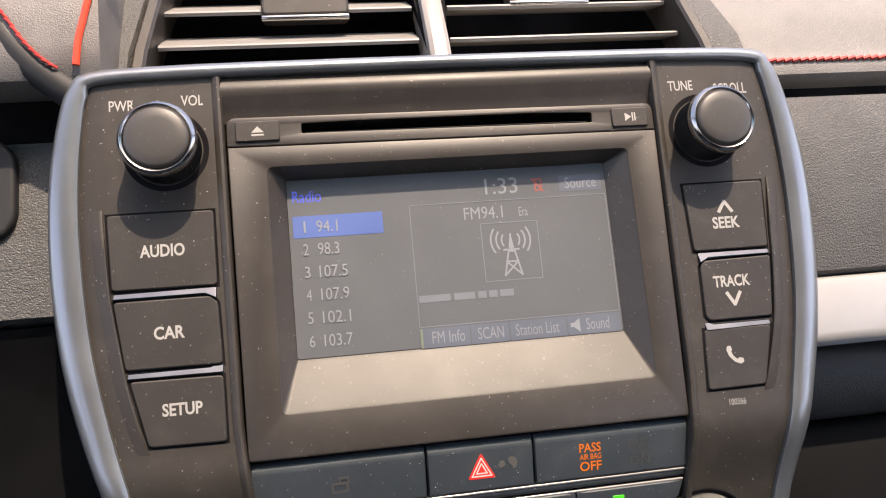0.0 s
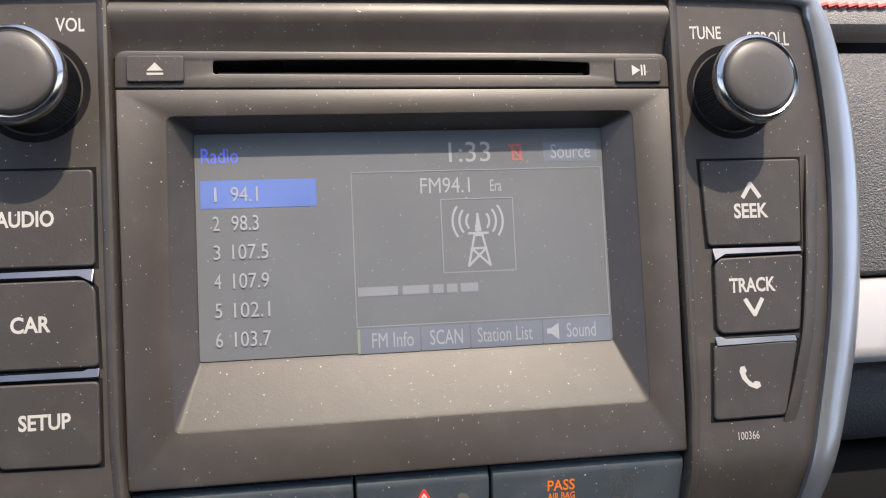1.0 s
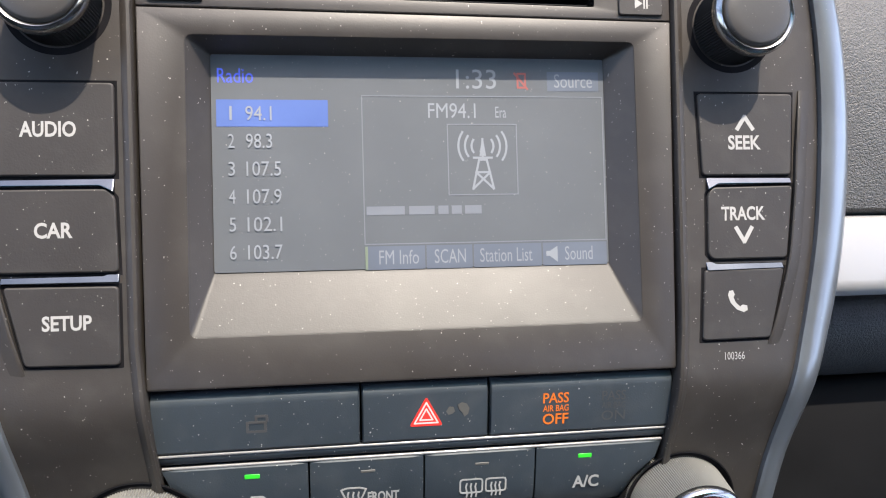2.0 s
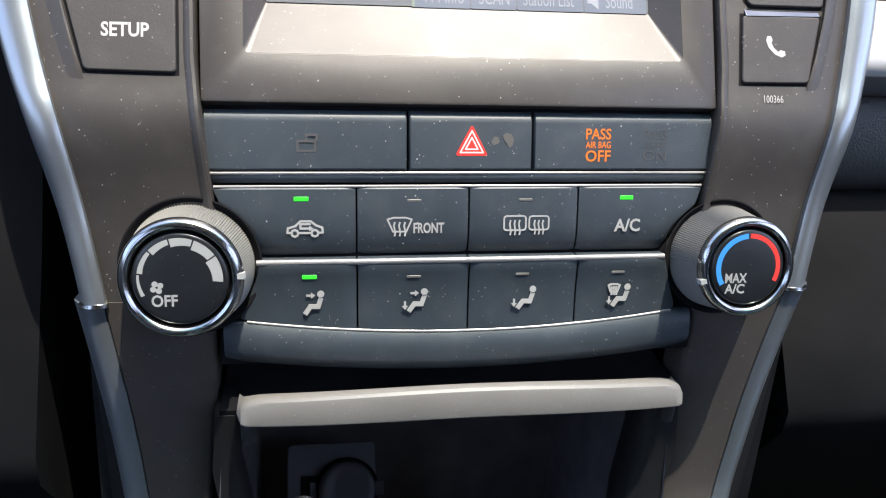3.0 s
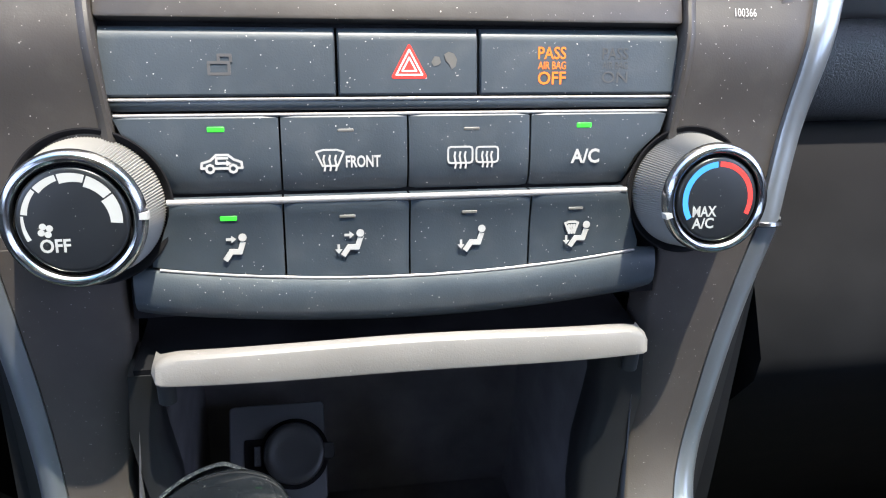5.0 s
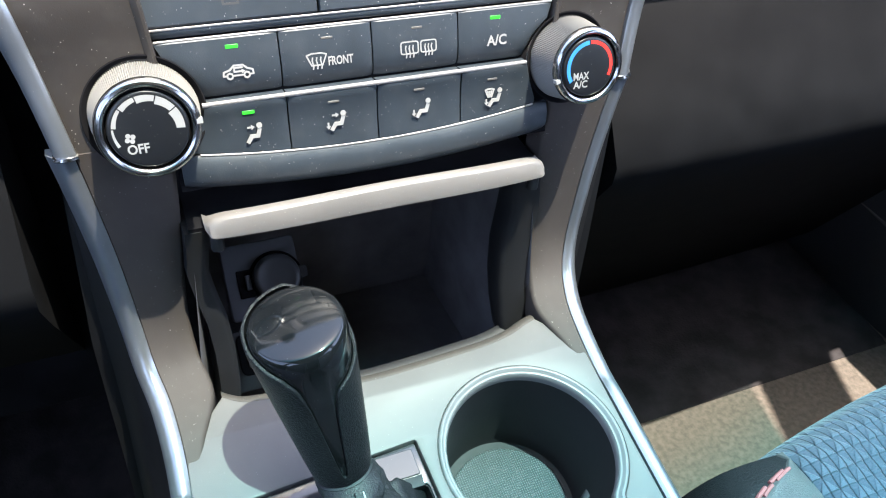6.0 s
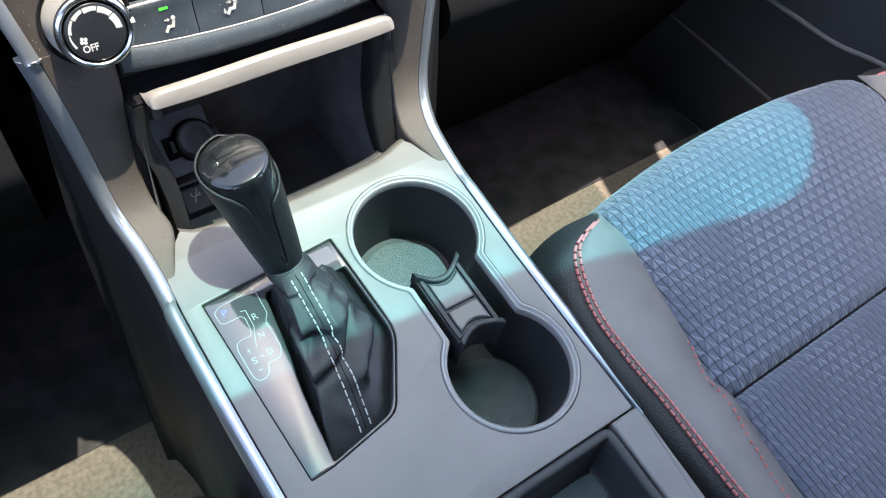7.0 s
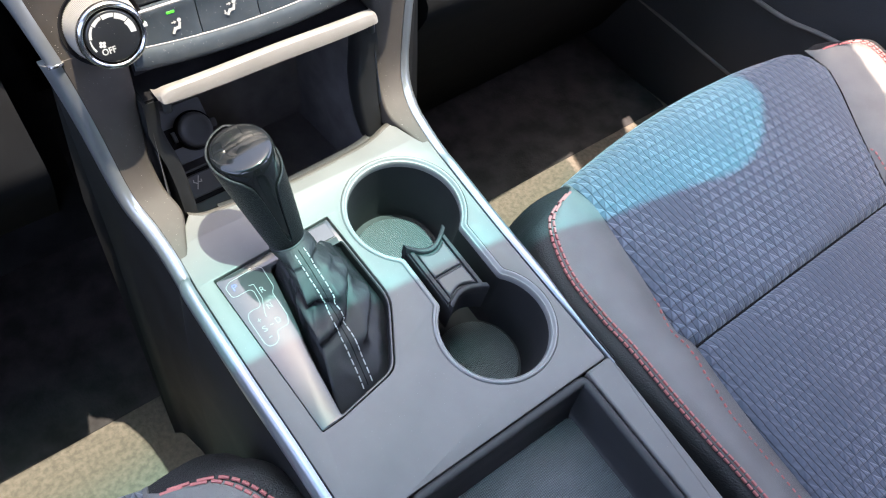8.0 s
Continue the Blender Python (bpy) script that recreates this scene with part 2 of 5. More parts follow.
MAT_RUBBER = dotted("dotted_rubber_mat", (0.110, 0.121, 0.127), 0.0014)
CARPET = material("grey_carpet", (0.085, 0.073, 0.059), 0.95, grain=1.0, grain_size=0.003, stain=0.25, stain_size=0.006)
SOCKET_DARK = material("dark_socket_cap", (0.05, 0.052, 0.056), 0.5, grain=0.2)
SOCKET = material("grey_socket_plastic", (0.09, 0.095, 0.105), 0.5, grain=0.2)
SILVER = material("painted_silver_strip", (0.40, 0.39, 0.385), 0.40, metal=0.2, stain=0.03, dust=0.2)
HEADLINER = material("headliner_cloth", (0.16, 0.155, 0.15), 0.9, grain=0.4, grain_size=0.001)
DOOR = material("door_trim_vinyl", (0.03, 0.03, 0.032), 0.5, leather=0.5, leather_size=0.002)
GROUND = material("pale_concrete", (0.32, 0.31, 0.29), 0.9, grain=0.6, grain_size=0.02, stain=0.3, stain_size=0.5)


# ---- shape helpers (millimetres in, metres out) ----
def tilted(lean, origin):
    """A frame whose x runs across the car, whose y climbs a panel that leans back by lean degrees, and whose z leaves it."""
    return Matrix.Translation(origin) @ pose(0, 0, 0, 90 - lean)


FACE = tilted(28.6, (0, -0.002, 0.219))
LOWER = tilted(14.5, (0, 0.0, 0.217))
DECKF = tilted(81.0, (0, -0.241, 0.0))
SEATF = tilted(80.0, (0, -0.197, -0.03))


def thing(name, m, label, category, group="", kind=""):
    ob = new(name)
    ob.empty_display_size = 0.02
    ob.matrix_basis = m
    return tagged(ob, label, category, group, kind)


def finish(name, bm, mat, smooth=35):
    bmesh.ops.recalc_face_normals(bm, faces=bm.faces)
    me = bpy.data.meshes.new(name)
    bm.to_mesh(me)
    bm.free()
    me.materials.append(mat)
    for p in me.polygons:
        p.use_smooth = True
    me.set_sharp_from_angle(angle=radians(smooth))
    for p in me.polygons:
        p.use_smooth = len(p.vertices) < 5
    return me


def part(name, bm, mat, parent, label="", smooth=35):
    ob = new(name, finish(name, bm, mat, smooth))
    ob.parent = parent
    if label:
        ob["label"] = label
    return ob


def solo(name, bm, mat, m, label, category, group="", kind="", smooth=35):
    ob = new(name, finish(name, bm, mat, smooth))
    ob.matrix_basis = m
    return tagged(ob, label, category, group, kind)


def mm(p):
    return Vector(p) * 0.001


def area2(poly):
    return sum(a[0] * b[1] - b[0] * a[1] for a, b in zip(poly, poly[1:] + poly[:1]))


def inset(poly, d):
    """The polygon with each side moved inward by d."""
    s = 1 if area2(poly) > 0 else -1
    out = []
    n = len(poly)
    for i in range(n):
        a, b, c = Vector(poly[i - 1][:2]), Vector(poly[i][:2]), Vector(poly[(i + 1) % n][:2])
        e1, e2 = (b - a), (c - b)
        if e1.length < 1e-6 or e2.length < 1e-6:
            out.append((b.x, b.y))
            continue
        e1.normalize(), e2.normalize()
        n1, n2 = Vector((-e1.y, e1.x)) * s, Vector((-e2.y, e2.x)) * s
        k = n1 + n2
        k = k / max(0.35, k.dot(n1)) if k.length > 1e-6 else n1
        out.append((b.x + k.x * d, b.y + k.y * d))
    return out


def rounded(poly, r, seg=4):
    """The polygon with rounded corners; r is one radius or one for each corner."""
    out = []
    n = len(poly)
    for i in range(n):
        rr = r[i] if isinstance(r, (list, tuple)) else r
        a, b, c = Vector(poly[i - 1]), Vector(poly[i]), Vector(poly[(i + 1) % n])
        p, q = (a - b), (c - b)
        cut = min(rr, p.length * 0.49, q.length * 0.49)
        if cut < 1e-3:
            out.append((b.x, b.y))
            continue
        s, e = b + p.normalized() * cut, b + q.normalized() * cut
        for k in range(seg + 1):
            t = k / seg
            w = s * (1 - t) ** 2 + b * 2 * t * (1 - t) + e * t ** 2
            out.append((w.x, w.y))
    return out


def rect(x0, y0, x1, y1):
    return [(x0, y0), (x1, y0), (x1, y1), (x0, y1)]


def circle(cx, cy, r, seg=48, ry=None):
    return [(cx + r * math.cos(2 * math.pi * i / seg), cy + (ry or r) * math.sin(2 * math.pi * i / seg)) for i in range(seg)]


def loft(bm, rings, closed=True, caps=(True, True)):
    rows = [[bm.verts.new(mm(p)) for p in ring] for ring in rings]
    for a, b in zip(rows, rows[1:]):
        n = len(a)
        for i in range(n if closed else n - 1):
            j = (i + 1) % n
            bm.faces.new((a[i], a[j], b[j], b[i]))
    if closed and caps[0]:
        bm.faces.new(rows[0])
    if closed and caps[1]:
        bm.faces.new(rows[-1])
    return rows


def block(poly, z0, z1, r=0.6, bm=None, seg=3):
    """A solid of that outline from z0 up to z1 with a rounded upper edge."""
    bm = bm or bmesh.new()
    rings = [[(x, y, z0) for x, y in poly]]
    for k in range(seg + 1):
        a = math.pi / 2 * k / seg
        rings.append([(x, y, z1 - r + r * math.sin(a)) for x, y in inset(poly, r * (1 - math.cos(a)))])
    loft(bm, rings)
    return bm


def sheet(bm, outer, holes, z, thick, lip=0.0, hole_lip=0.0):
    """A flat plate with holes through it."""
    loops = []
    for poly, sign in [(outer, 1)] + [(h, -1) for h in holes]:
        l = lip if sign > 0 else hole_lip
        top = [bm.verts.new(mm((x, y, z))) for x, y in (inset(poly, l * sign) if l else poly)]
        rings = [top]
        if l:
            rings.append([bm.verts.new(mm((x, y, z - 0.3 * l))) for x, y in inset(poly, 0.3 * l * sign)])
            rings.append([bm.verts.new(mm((x, y, z - l))) for x, y in poly])
        rings.append([bm.verts.new(mm((x, y, z - thick))) for x, y in poly])
        for a, b in zip(rings, rings[1:]):
            for i in range(len(a)):
                j = (i + 1) % len(a)
                bm.faces.new((a[i], a[j], b[j], b[i]))
        loops.append(top)
    verts = [v for top in loops for v in top]
    for tri in tessellate_polygon([[v.co for v in top] for top in loops]):
        try:
            bm.faces.new([verts[i] for i in tri])
        except ValueError:
            pass
    return bm


def lathe(bm, profile, seg=64, centre=(0, 0), caps=(True, True), wave=0.0, teeth=0, wave_rows=()):
    """A turned solid from (radius, height) pairs; wave cuts teeth into the rows named."""
    rings = []
    for k, (r, z) in enumerate(profile):
        ring = []
        for i in range(seg):
            a = 2 * math.pi * i / seg
            rr = r + (wave * (1 if i % 2 else -1) if k in wave_rows else 0)
            ring.append((centre[0] + rr * math.cos(a), centre[1] + rr * math.sin(a), z))
        rings.append(ring)
    loft(bm, rings, True, caps)
    return bm


def tube(bm, pts, r, seg=8, flat=1.0):
    """A round cord along points."""
    pts = [Vector(p) for p in pts]
    rings = []
    for i, p in enumerate(pts):
        d = (pts[min(i + 1, len(pts) - 1)] - pts[max(i - 1, 0)]).normalized()
        side = d.cross(Vector((0, 0, 1)))
        side = side.normalized() if side.length > 1e-4 else Vector((1, 0, 0))
        up = side.cross(d)
        rings.append([tuple(p + side * r * math.cos(2 * math.pi * k / seg) + up * r * flat * math.sin(2 * math.pi * k / seg)) for k in range(seg)])
    loft(bm, rings)
    return bm


def smooth_path(pts, steps=6):
    """A Catmull-Rom curve through points of any dimension."""
    out = []
    p = [np.array(q, float) for q in pts]
    for i in range(len(p) - 1):
        a, b, c, d = p[max(i - 1, 0)], p[i], p[i + 1], p[min(i + 2, len(p) - 1)]
        for k in range(steps):
            t = k / steps
            out.append(tuple(0.5 * (2 * b + (c - a) * t + (2 * a - 5 * b + 4 * c - d) * t * t + (3 * b - a - 3 * c + d) * t ** 3)))
    return out + [tuple(p[-1])]


def strokes(lines, width, z, bm=None, depth=0.05):
    """Flat strokes along polylines, as thin raised print."""
    bm = bm or bmesh.new()
    h = width / 2
    count = 0
    for line in lines:
        for a, b in zip(line, line[1:]):
            count += 1
            up = depth + 0.012 * (count % 4)
            a, b = Vector(a), Vector(b)
            d = (b - a)
            if d.length < 1e-6:
                continue
            d.normalize()
            n = Vector((-d.y, d.x)) * h
            e = d * h * 0.6
            loft(bm, [[(*(q), zz) for q in (a - e - n, b + e - n, b + e + n, a - e + n)] for zz in (z - 0.015 * (count % 4), z + up)])
    return bm


def flat(polys, z, bm=None, depth=0.06):
    bm = bm or bmesh.new()
    for poly in polys:
        loft(bm, [[(x, y, zz) for x, y in poly] for zz in (z, z + depth)])
    return bm


def lettering(body, x0, y0, x1, y1, z, name, mat, parent, label="", bold=0.0):
    """Raised print that fills the box given, in the built-in font."""
    cu = bpy.data.curves.new("lettering", "FONT")
    cu.body, cu.size, cu.extrude, cu.offset, cu.resolution_u = body, 1.0, 0.0, bold, 3
    cu.space_line = 0.8
    cu.align_x = "CENTER"
    tmp = bpy.data.objects.new("lettering", cu)
    me = bpy.data.meshes.new_from_object(tmp)
    bpy.data.objects.remove(tmp)
    bpy.data.curves.remove(cu)
    co = np.array([v.co[:] for v in me.vertices])
    lo, hi = co.min(0), co.max(0)
    for v in me.vertices:
        v.co = mm((x0 + (v.co.x - lo[0]) / (hi[0] - lo[0]) * (x1 - x0), y0 + (v.co.y - lo[1]) / (hi[1] - lo[1]) * (y1 - y0), z + 0.07))
    me.name = name
    me.materials.append(mat)
    ob = new(name, me)
    ob.parent = parent
    if label:
        ob["label"] = label
    return ob


# ---- the car's shell ----
def header_y(x):
    return -290 - 0.25 * x * x / 1000 + 90 * (max(0, abs(x) - 470) / 120) ** 2


def shell():
    bm = bmesh.new()
    # headliner with a bowed front edge
    xs = [-600 + 10 * i for i in range(121)]
    rings = []
    for z in (780, 820):
        rings.append([(x, header_y(x) + (0 if z == 780 else -10), z) for x in xs] + [(600, -1900, z), (-600, -1900, z)])
    loft(bm, rings)
    solo("ceiling", bm, HEADLINER, Matrix(), "dark grey cloth headliner of the car cabin", "headliner", kind="structure")
    bm = bmesh.new()
    loft(bm, [[(-760, -1900, z), (760, -1900, z), (760, 900, z), (-760, 900, z)] for z in (-360, -330)])
    solo("floor", bm, CARPET, Matrix(), "grey carpeted car floor with beige mats", "floor", kind="structure")
    # carpet from the mats to the bulkhead, its black standing in for footwell shade
    bm = bmesh.new()
    loft(bm, [[(x, y, -329), (x, y + 8, -326), (x, 300, -312), (x, 360, -296), (x, 620, -40), (x, 640, -60), (x, 400, -345), (x, y, -345)] for x, y in ((-690, 46), (-110, 46), (-100, 66), (690, 66))])
    solo("floor_toe_board", bm, TOE_CARPET, Matrix(), "carpeted toe board below the dashboard, blackened to stand in for shade", "toe board", smooth=50, kind="structure")
    for s, name in ((-1, "wall_left"), (1, "wall_right")):
        bm = bmesh.new()
        loft(bm, [[(s * x, -1900, z), (s * (x + 60), -1900, z), (s * (x + 60), 900, z), (s * x, 900, z)] for x, z in ((700, -440), (690, 60), (715, 200), (760, 330))])
        # pillars and roof rail
        for y0, y1 in ((-700, -600), (-1900, -1500)):
            loft(bm, [[(s * (715 - q), y0, z), (s * (765 - q), y0, z), (s * (765 - q), y1, z), (s * (715 - q), y1, z)] for z, q in ((300, 0), (800, 90))])
        loft(bm, [[(s * 585, y, 770), (s * 668, y, 770), (s * 668, y, 810), (s * 585, y, 810)] for y in (-1900, -262)])
        # windscreen pillar
        loft(bm, [[(s * x, y, z), (s * (x + w), y - 30, z), (s * (x + w), y - 30, z + 40), (s * x, y, z + 40)] for x, y, z, w in ((588, -420, 772, 80), (765, 250, 560, 100), (850, 860, 330, 100))])
        solo(name, bm, DOOR, Matrix(), "black car door side with open window above", "car side", kind="structure")
    bm = bmesh.new()
    loft(bm, [[(-760, y, -440), (760, y, -440), (760, y, 800), (-760, y, 800)] for y in (-1950, -1900)])
    solo("wall_rear", bm, DOOR, Matrix(), "dark rear bench wall of the cabin", "rear wall", kind="structure")
    bm = bmesh.new()
    loft(bm, [[(-760, y, -440), (760, y, -440), (760, y, 330), (-760, y, 330)] for y in (860, 900)])
    solo("wall_front", bm, PIT, Matrix(), "dark bulkhead below the windscreen", "bulkhead", kind="structure")
    bm = bmesh.new()
    loft(bm, [[(-60000, -60000, z), (60000, -60000, z), (60000, 60000, z), (-60000, 60000, z)] for z in (-760, -700)])
    solo("ground", bm, GROUND, Matrix(), "pale concrete drive around the car", "ground", kind="structure")


def windscreen_glass():
    m = bpy.data.materials.new("shaded_windscreen")
    m.use_nodes = True
    nd, ln = m.node_tree.nodes, m.node_tree.links.new
    nd.remove(nd["Principled BSDF"])
    co = nd.new("ShaderNodeTexCoord")
    sep = nd.new("ShaderNodeSeparateXYZ")
    ln(co.outputs["Object"], sep.inputs[0])
    bow = nd.new("ShaderNodeMath")
    bow.operation = "POWER"
    ln(sep.outputs[0], bow.inputs[0])
    bow.inputs[1].default_value = 2.0
    along = nd.new("ShaderNodeMath")
    along.operation = "MULTIPLY_ADD"
    along.inputs[1].default_value = -0.10
    ln(bow.outputs[0], along.inputs[0])
    ln(sep.outputs[1], along.inputs[2])
    ramp = nd.new("ShaderNodeValToRGB")
    rng = nd.new("ShaderNodeMapRange")
    rng.inputs[1].default_value, rng.inputs[2].default_value = -0.335, -0.05
    ln(along.outputs[0], rng.inputs[0])
    ln(rng.outputs[0], ramp.inputs[0])
    e = ramp.color_ramp.elements
    e[0].position, e[0].color = 0.0, (0.03, 0.38, 0.47, 1)
    e[1].position, e[1].color = 1.0, (0.80, 0.82, 0.80, 1)
    for place, tint in ((0.40, (0.20, 0.47, 0.49, 1)), (0.62, (0.44, 0.53, 0.51, 1))):
        e.new(place).color = tint
    clear = nd.new("ShaderNodeBsdfTransparent")
    ln(ramp.outputs[0], clear.inputs[0])
    shine = nd.new("ShaderNodeBsdfGlossy")
    shine.inputs["Roughness"].default_value = 0.02
    mix = nd.new("ShaderNodeMixShader")
    mix.inputs[0].default_value = 0.06
    ln(clear.outputs[0], mix.inputs[1])
    ln(shine.outputs[0], mix.inputs[2])
    ln(mix.outputs[0], nd["Material Output"].inputs[0])
    bm = bmesh.new()
    rows = []
    for k in range(13):
        t = k / 12
        rows.append([(x, (1 - t) * (header_y(x) - 8) + t * 860, 782 - 452 * t) for x in [(-660 - 200 * t) + (1320 + 400 * t) * i / 120 for i in range(121)]])
    loft(bm, rows, closed=False)
    solo("window_1", bm, m, Matrix(), "clear windscreen with a teal shade band along its top", "windscreen", kind="structure")


def door_streaks():
    # added grey cords that draw the streaks of reflected light on the door
    for pts, r, name in (([(694, 60, -98), (690, 1, -97), (688, -57, -96.5), (690, -128, -88), (694, -300, -86)], 3.0, "trim_1"), ([(700, 240, -196), (698, 123, -204), (698, -11, -217), (700, -120, -222)], 4.0, "trim_2")):
        bm = bmesh.new()
        tube(bm, smooth_path(pts, 6), r, 8)
        solo(name, bm, DECK, Matrix(), "grey cord that stands in for a streak of reflection low on the door", "door trim", kind="structure")


shell()
windscreen_glass()
door_streaks()


# ---- radio head unit ----
# half outline of the silver surround: plane, outer point, inner point
SURROUND = [("L", (135.6, -63), (127.2, -63)), ("L", (140.9, -31), (132.3, -31)), ("F", (147.2, -4), (137.2, -4)), ("F", (153.6, 16), (142.0, 14)),
            ("F", (158.9, 37), (146.8, 36)), ("F", (162.4, 58), (150.2, 56)), ("F", (164.6, 82), (152.4, 80)), ("F", (165.1, 106), (153.4, 105)),
            ("F", (163.8, 128), (152.8, 127)), ("F", (160.2, 150), (150.8, 148)), ("F", (156.2, 162), (148.8, 158)), ("F", (148.5, 168.6), (145, 162.8)),
            ("F", (115, 170.5), (114, 164.5)), ("F", (60, 171), (60, 165)), ("F", (0, 171.2), (0, 165.3))]
L2F = FACE.inverted() @ LOWER


def to_face(plane, p, n):
    v = mm((*p, n))
    return (L2F @ v if plane == "L" else v) * 1000


def surround_rings():
    half = [(to_face(pl, o, -7), to_face(pl, o, 0.5), to_face(pl, i, 0.5), to_face(pl, i, -7)) for pl, o, i in SURROUND]
    flatrows = smooth_path([[c for v in row for c in v] for row in half], 4)
    rows = []
    for f in flatrows:
        q = [Vector(f[3 * k:3 * k + 3]) for k in range(4)]
        out, inn = q[1], q[2]
        up = (q[1] - q[0]).normalized()
        ring = [q[0], out - up * 2]
        for k in range(9):
            t = k / 8
            ring.append(out.lerp(inn, t) + up * (2.6 * math.sin(math.pi * min(0.97, 0.05 + 0.92 * t)) ** 0.35 - 0.6 - 1.8 * (1 - t) ** 3))
        ring += [inn - up * 2, q[3]]
        rows.append(ring)
    other = [[Vector((-p.x, p.y, p.z)) for p in row] for row in rows[:-1]]
    return rows + other[::-1]


def knob_teeth(bm, r, z0, z1, seg, base=0.0):
    lathe(bm, [(r * 0.5, z0), (r + base, z0), (r, z1), (r * 0.96, z1 + 0.4), (r * 0.5, z1 + 0.4)], seg, wave=0.26, wave_rows=(1, 2), caps=(True, True))


def head_unit():
    root = thing("car_radio", FACE, "brown-black car radio with lit touchscreen and silver surround", "car radio")
    bm = bmesh.new()
    loft(bm, [[tuple(p) for p in r] for r in surround_rings()])
    part("surround", bm, SATIN, root, "satin silver curved surround", 50)
    for s in (-1, 1):
        bm = bmesh.new()
        rings = []
        for q, n in ((-62.4, 1.2), (-63.0, 2.7), (-64.2, 2.9), (-65.0, 1.2)):
            rings.append([tuple(to_face("L", (s * x, q), n + dn)) for x, dn in ((126.6, -6), (126.6, -1.4), (129.5, 0.2), (133, 0.1), (136.2, -1.8), (136.2, -6))])
        loft(bm, rings)
        part("trim_joint", bm, CHROME, root, "bright joint of the silver trim", 40)
    # upper lip between the surround and the display plate
    bm = bmesh.new()
    prof = [(166, -8), (166, -3.2), (163.5, -1.2), (160.5, 0.2), (158, 0.5), (155.5, -0.4), (151, -2.6), (147.5, -4.0), (145, -4.4), (145, -12)]
    loft(bm, [[(x, v, n) for v, n in prof] for x in (-97, -60, 0, 60, 97)])
    part("upper_lip", bm, PLATE, root)
    # side wings
    for s, name in ((-1, "wing"), (1, "wing")):
        rows = []
        outs = smooth_path([[*to_face(pl, i, 0)] for pl, o, i in SURROUND[:11]], 4)
        for x, v, n in outs:
            xin = 94.0 + 0.009 * v if v > 20 else 94.2 - (20 - v) * 0.09
            row = [(xin, v, n - 12), (xin, v, n - 0.5), (xin + 0.6, v, n + 0.6), (xin + 1.6, v, n + 0.9), (xin + 2.8, v, n + 0.5), (xin + 4.0, v, n - 0.7)]
            for t in (0.25, 0.5, 0.75, 0.96):
                row.append((xin + 4.0 + (x - xin - 4.0) * t, v, n - 0.8))
            row += [(x + 1, v, n - 1.6), (x + 1, v, n - 12)]
            rows.append([(s * a, b, c) for a, b, c in row])
        top = rows[-1]
        rows.append([(a, 166, c) for a, b, c in top])
        bm = bmesh.new()
        loft(bm, rows)
        part("wing", bm, PLASTIC, root, smooth=30)
    # display plate with its sloping recess and the disc slot
    bm = bmesh.new()
    lower = rounded([(-92.8, 5.2), (92.6, 4.6), (94.8, 132.2), (-94.3, 133.6)], [1, 1, 0.4, 0.4], 2)
    upper = rounded([(-94.3, 134.0), (94.8, 132.6), (94.9, 145.0), (-94.3, 146.6)], [0.4, 0.4, 4, 4], 4)
    recess = rounded(rect(-78.5, 22.3, 80.2, 124.4), 2.5, 3)
    slot = rounded([(-63.3, 138.6), (65.6, 137.2), (65.8, 141.8), (40, 142.8), (-40, 143.2), (-63.3, 143.0)], 0.8, 2)
    eject = rect(-90.6, 135.8, -72.4, 144.6)
    play = rect(74.8, 134.3, 91.8, 143.0)
    sheet(bm, lower, [recess], -1.0, 12, 0.5, 0.4)
    sheet(bm, upper, [slot], -1.2, 9, 0.5, 0.3)
    part("display_plate", bm, PLATE, root, "warm black plastic display plate")
    bm = bmesh.new()
    glass = rounded(rect(-71.6, 43.8, 71.6, 120.4), 0.8, 3)
    steps = []
    for t, zz in ((0, -1.2), (0.06, -1.7), (0.92, -10.2), (1.0, -10.8)):
        steps.append([(a[0] * (1 - t) + b[0] * t, a[1] * (1 - t) + b[1] * t, zz) for a, b in zip(recess, glass)])
    loft(bm, steps, True, (False, False))
    part("screen_recess", bm, PLATE, root)
    bm = bmesh.new()
    loft(bm, [[(x, y, z) for x, y in rect(-66, 135, 68, 145)] for z in (-28, -27)])
    loft(bm, [[(x, y, z) for x, y in slot] for z in (-27, -1.6)], True, (False, False))
    part("disc_slot", bm, PIT, root, "black disc slot")
    bm = bmesh.new()
    loft(bm, [[(-62, 138.2, -10), (64, 137.2, -10), (64, 139.0, -4.5), (-62, 140.0, -4.5)], [(-62, 138.0, -9), (64, 137.0, -9), (64, 138.2, -3.2), (-62, 139.2, -3.2)]])
    part("slot_brush", bm, BLACK, root)
    bm = bmesh.new()
    loft(bm, [[(x, y, z) for x, y in glass] for z in (-12.5, -10.4)])
    screen = part("touchscreen", bm, SCREEN, root, "dusty grey-blue lit touchscreen")
    # buttons with print
    for name, box, icon in (("eject_button", eject, "e"), ("play_button", play, "p")):
        b = part(name, block(rounded(box, 1.2, 3), -4, -0.2, 0.45), BUTTON, root)
        cx, cy = (box[0][0] + box[1][0]) / 2, (box[0][1] + box[2][1]) / 2
        if icon == "e":
            part("symbol", flat([[(cx - 2.6, cy - 0.7), (cx + 2.6, cy - 0.7), (cx, cy + 2.0)], rect(cx - 2.6, cy - 2.1, cx + 2.6, cy - 1.4)], -0.2), PRINT, b)
        else:
            part("symbol", flat([[(cx - 2.4, cy - 1.9), (cx + 0.6, cy), (cx - 2.4, cy + 1.9)], rect(cx + 0.9, cy - 1.9, cx + 1.5, cy + 1.9), rect(cx + 2.0, cy - 1.9, cx + 2.6, cy + 1.9)], -0.2), PRINT, b)
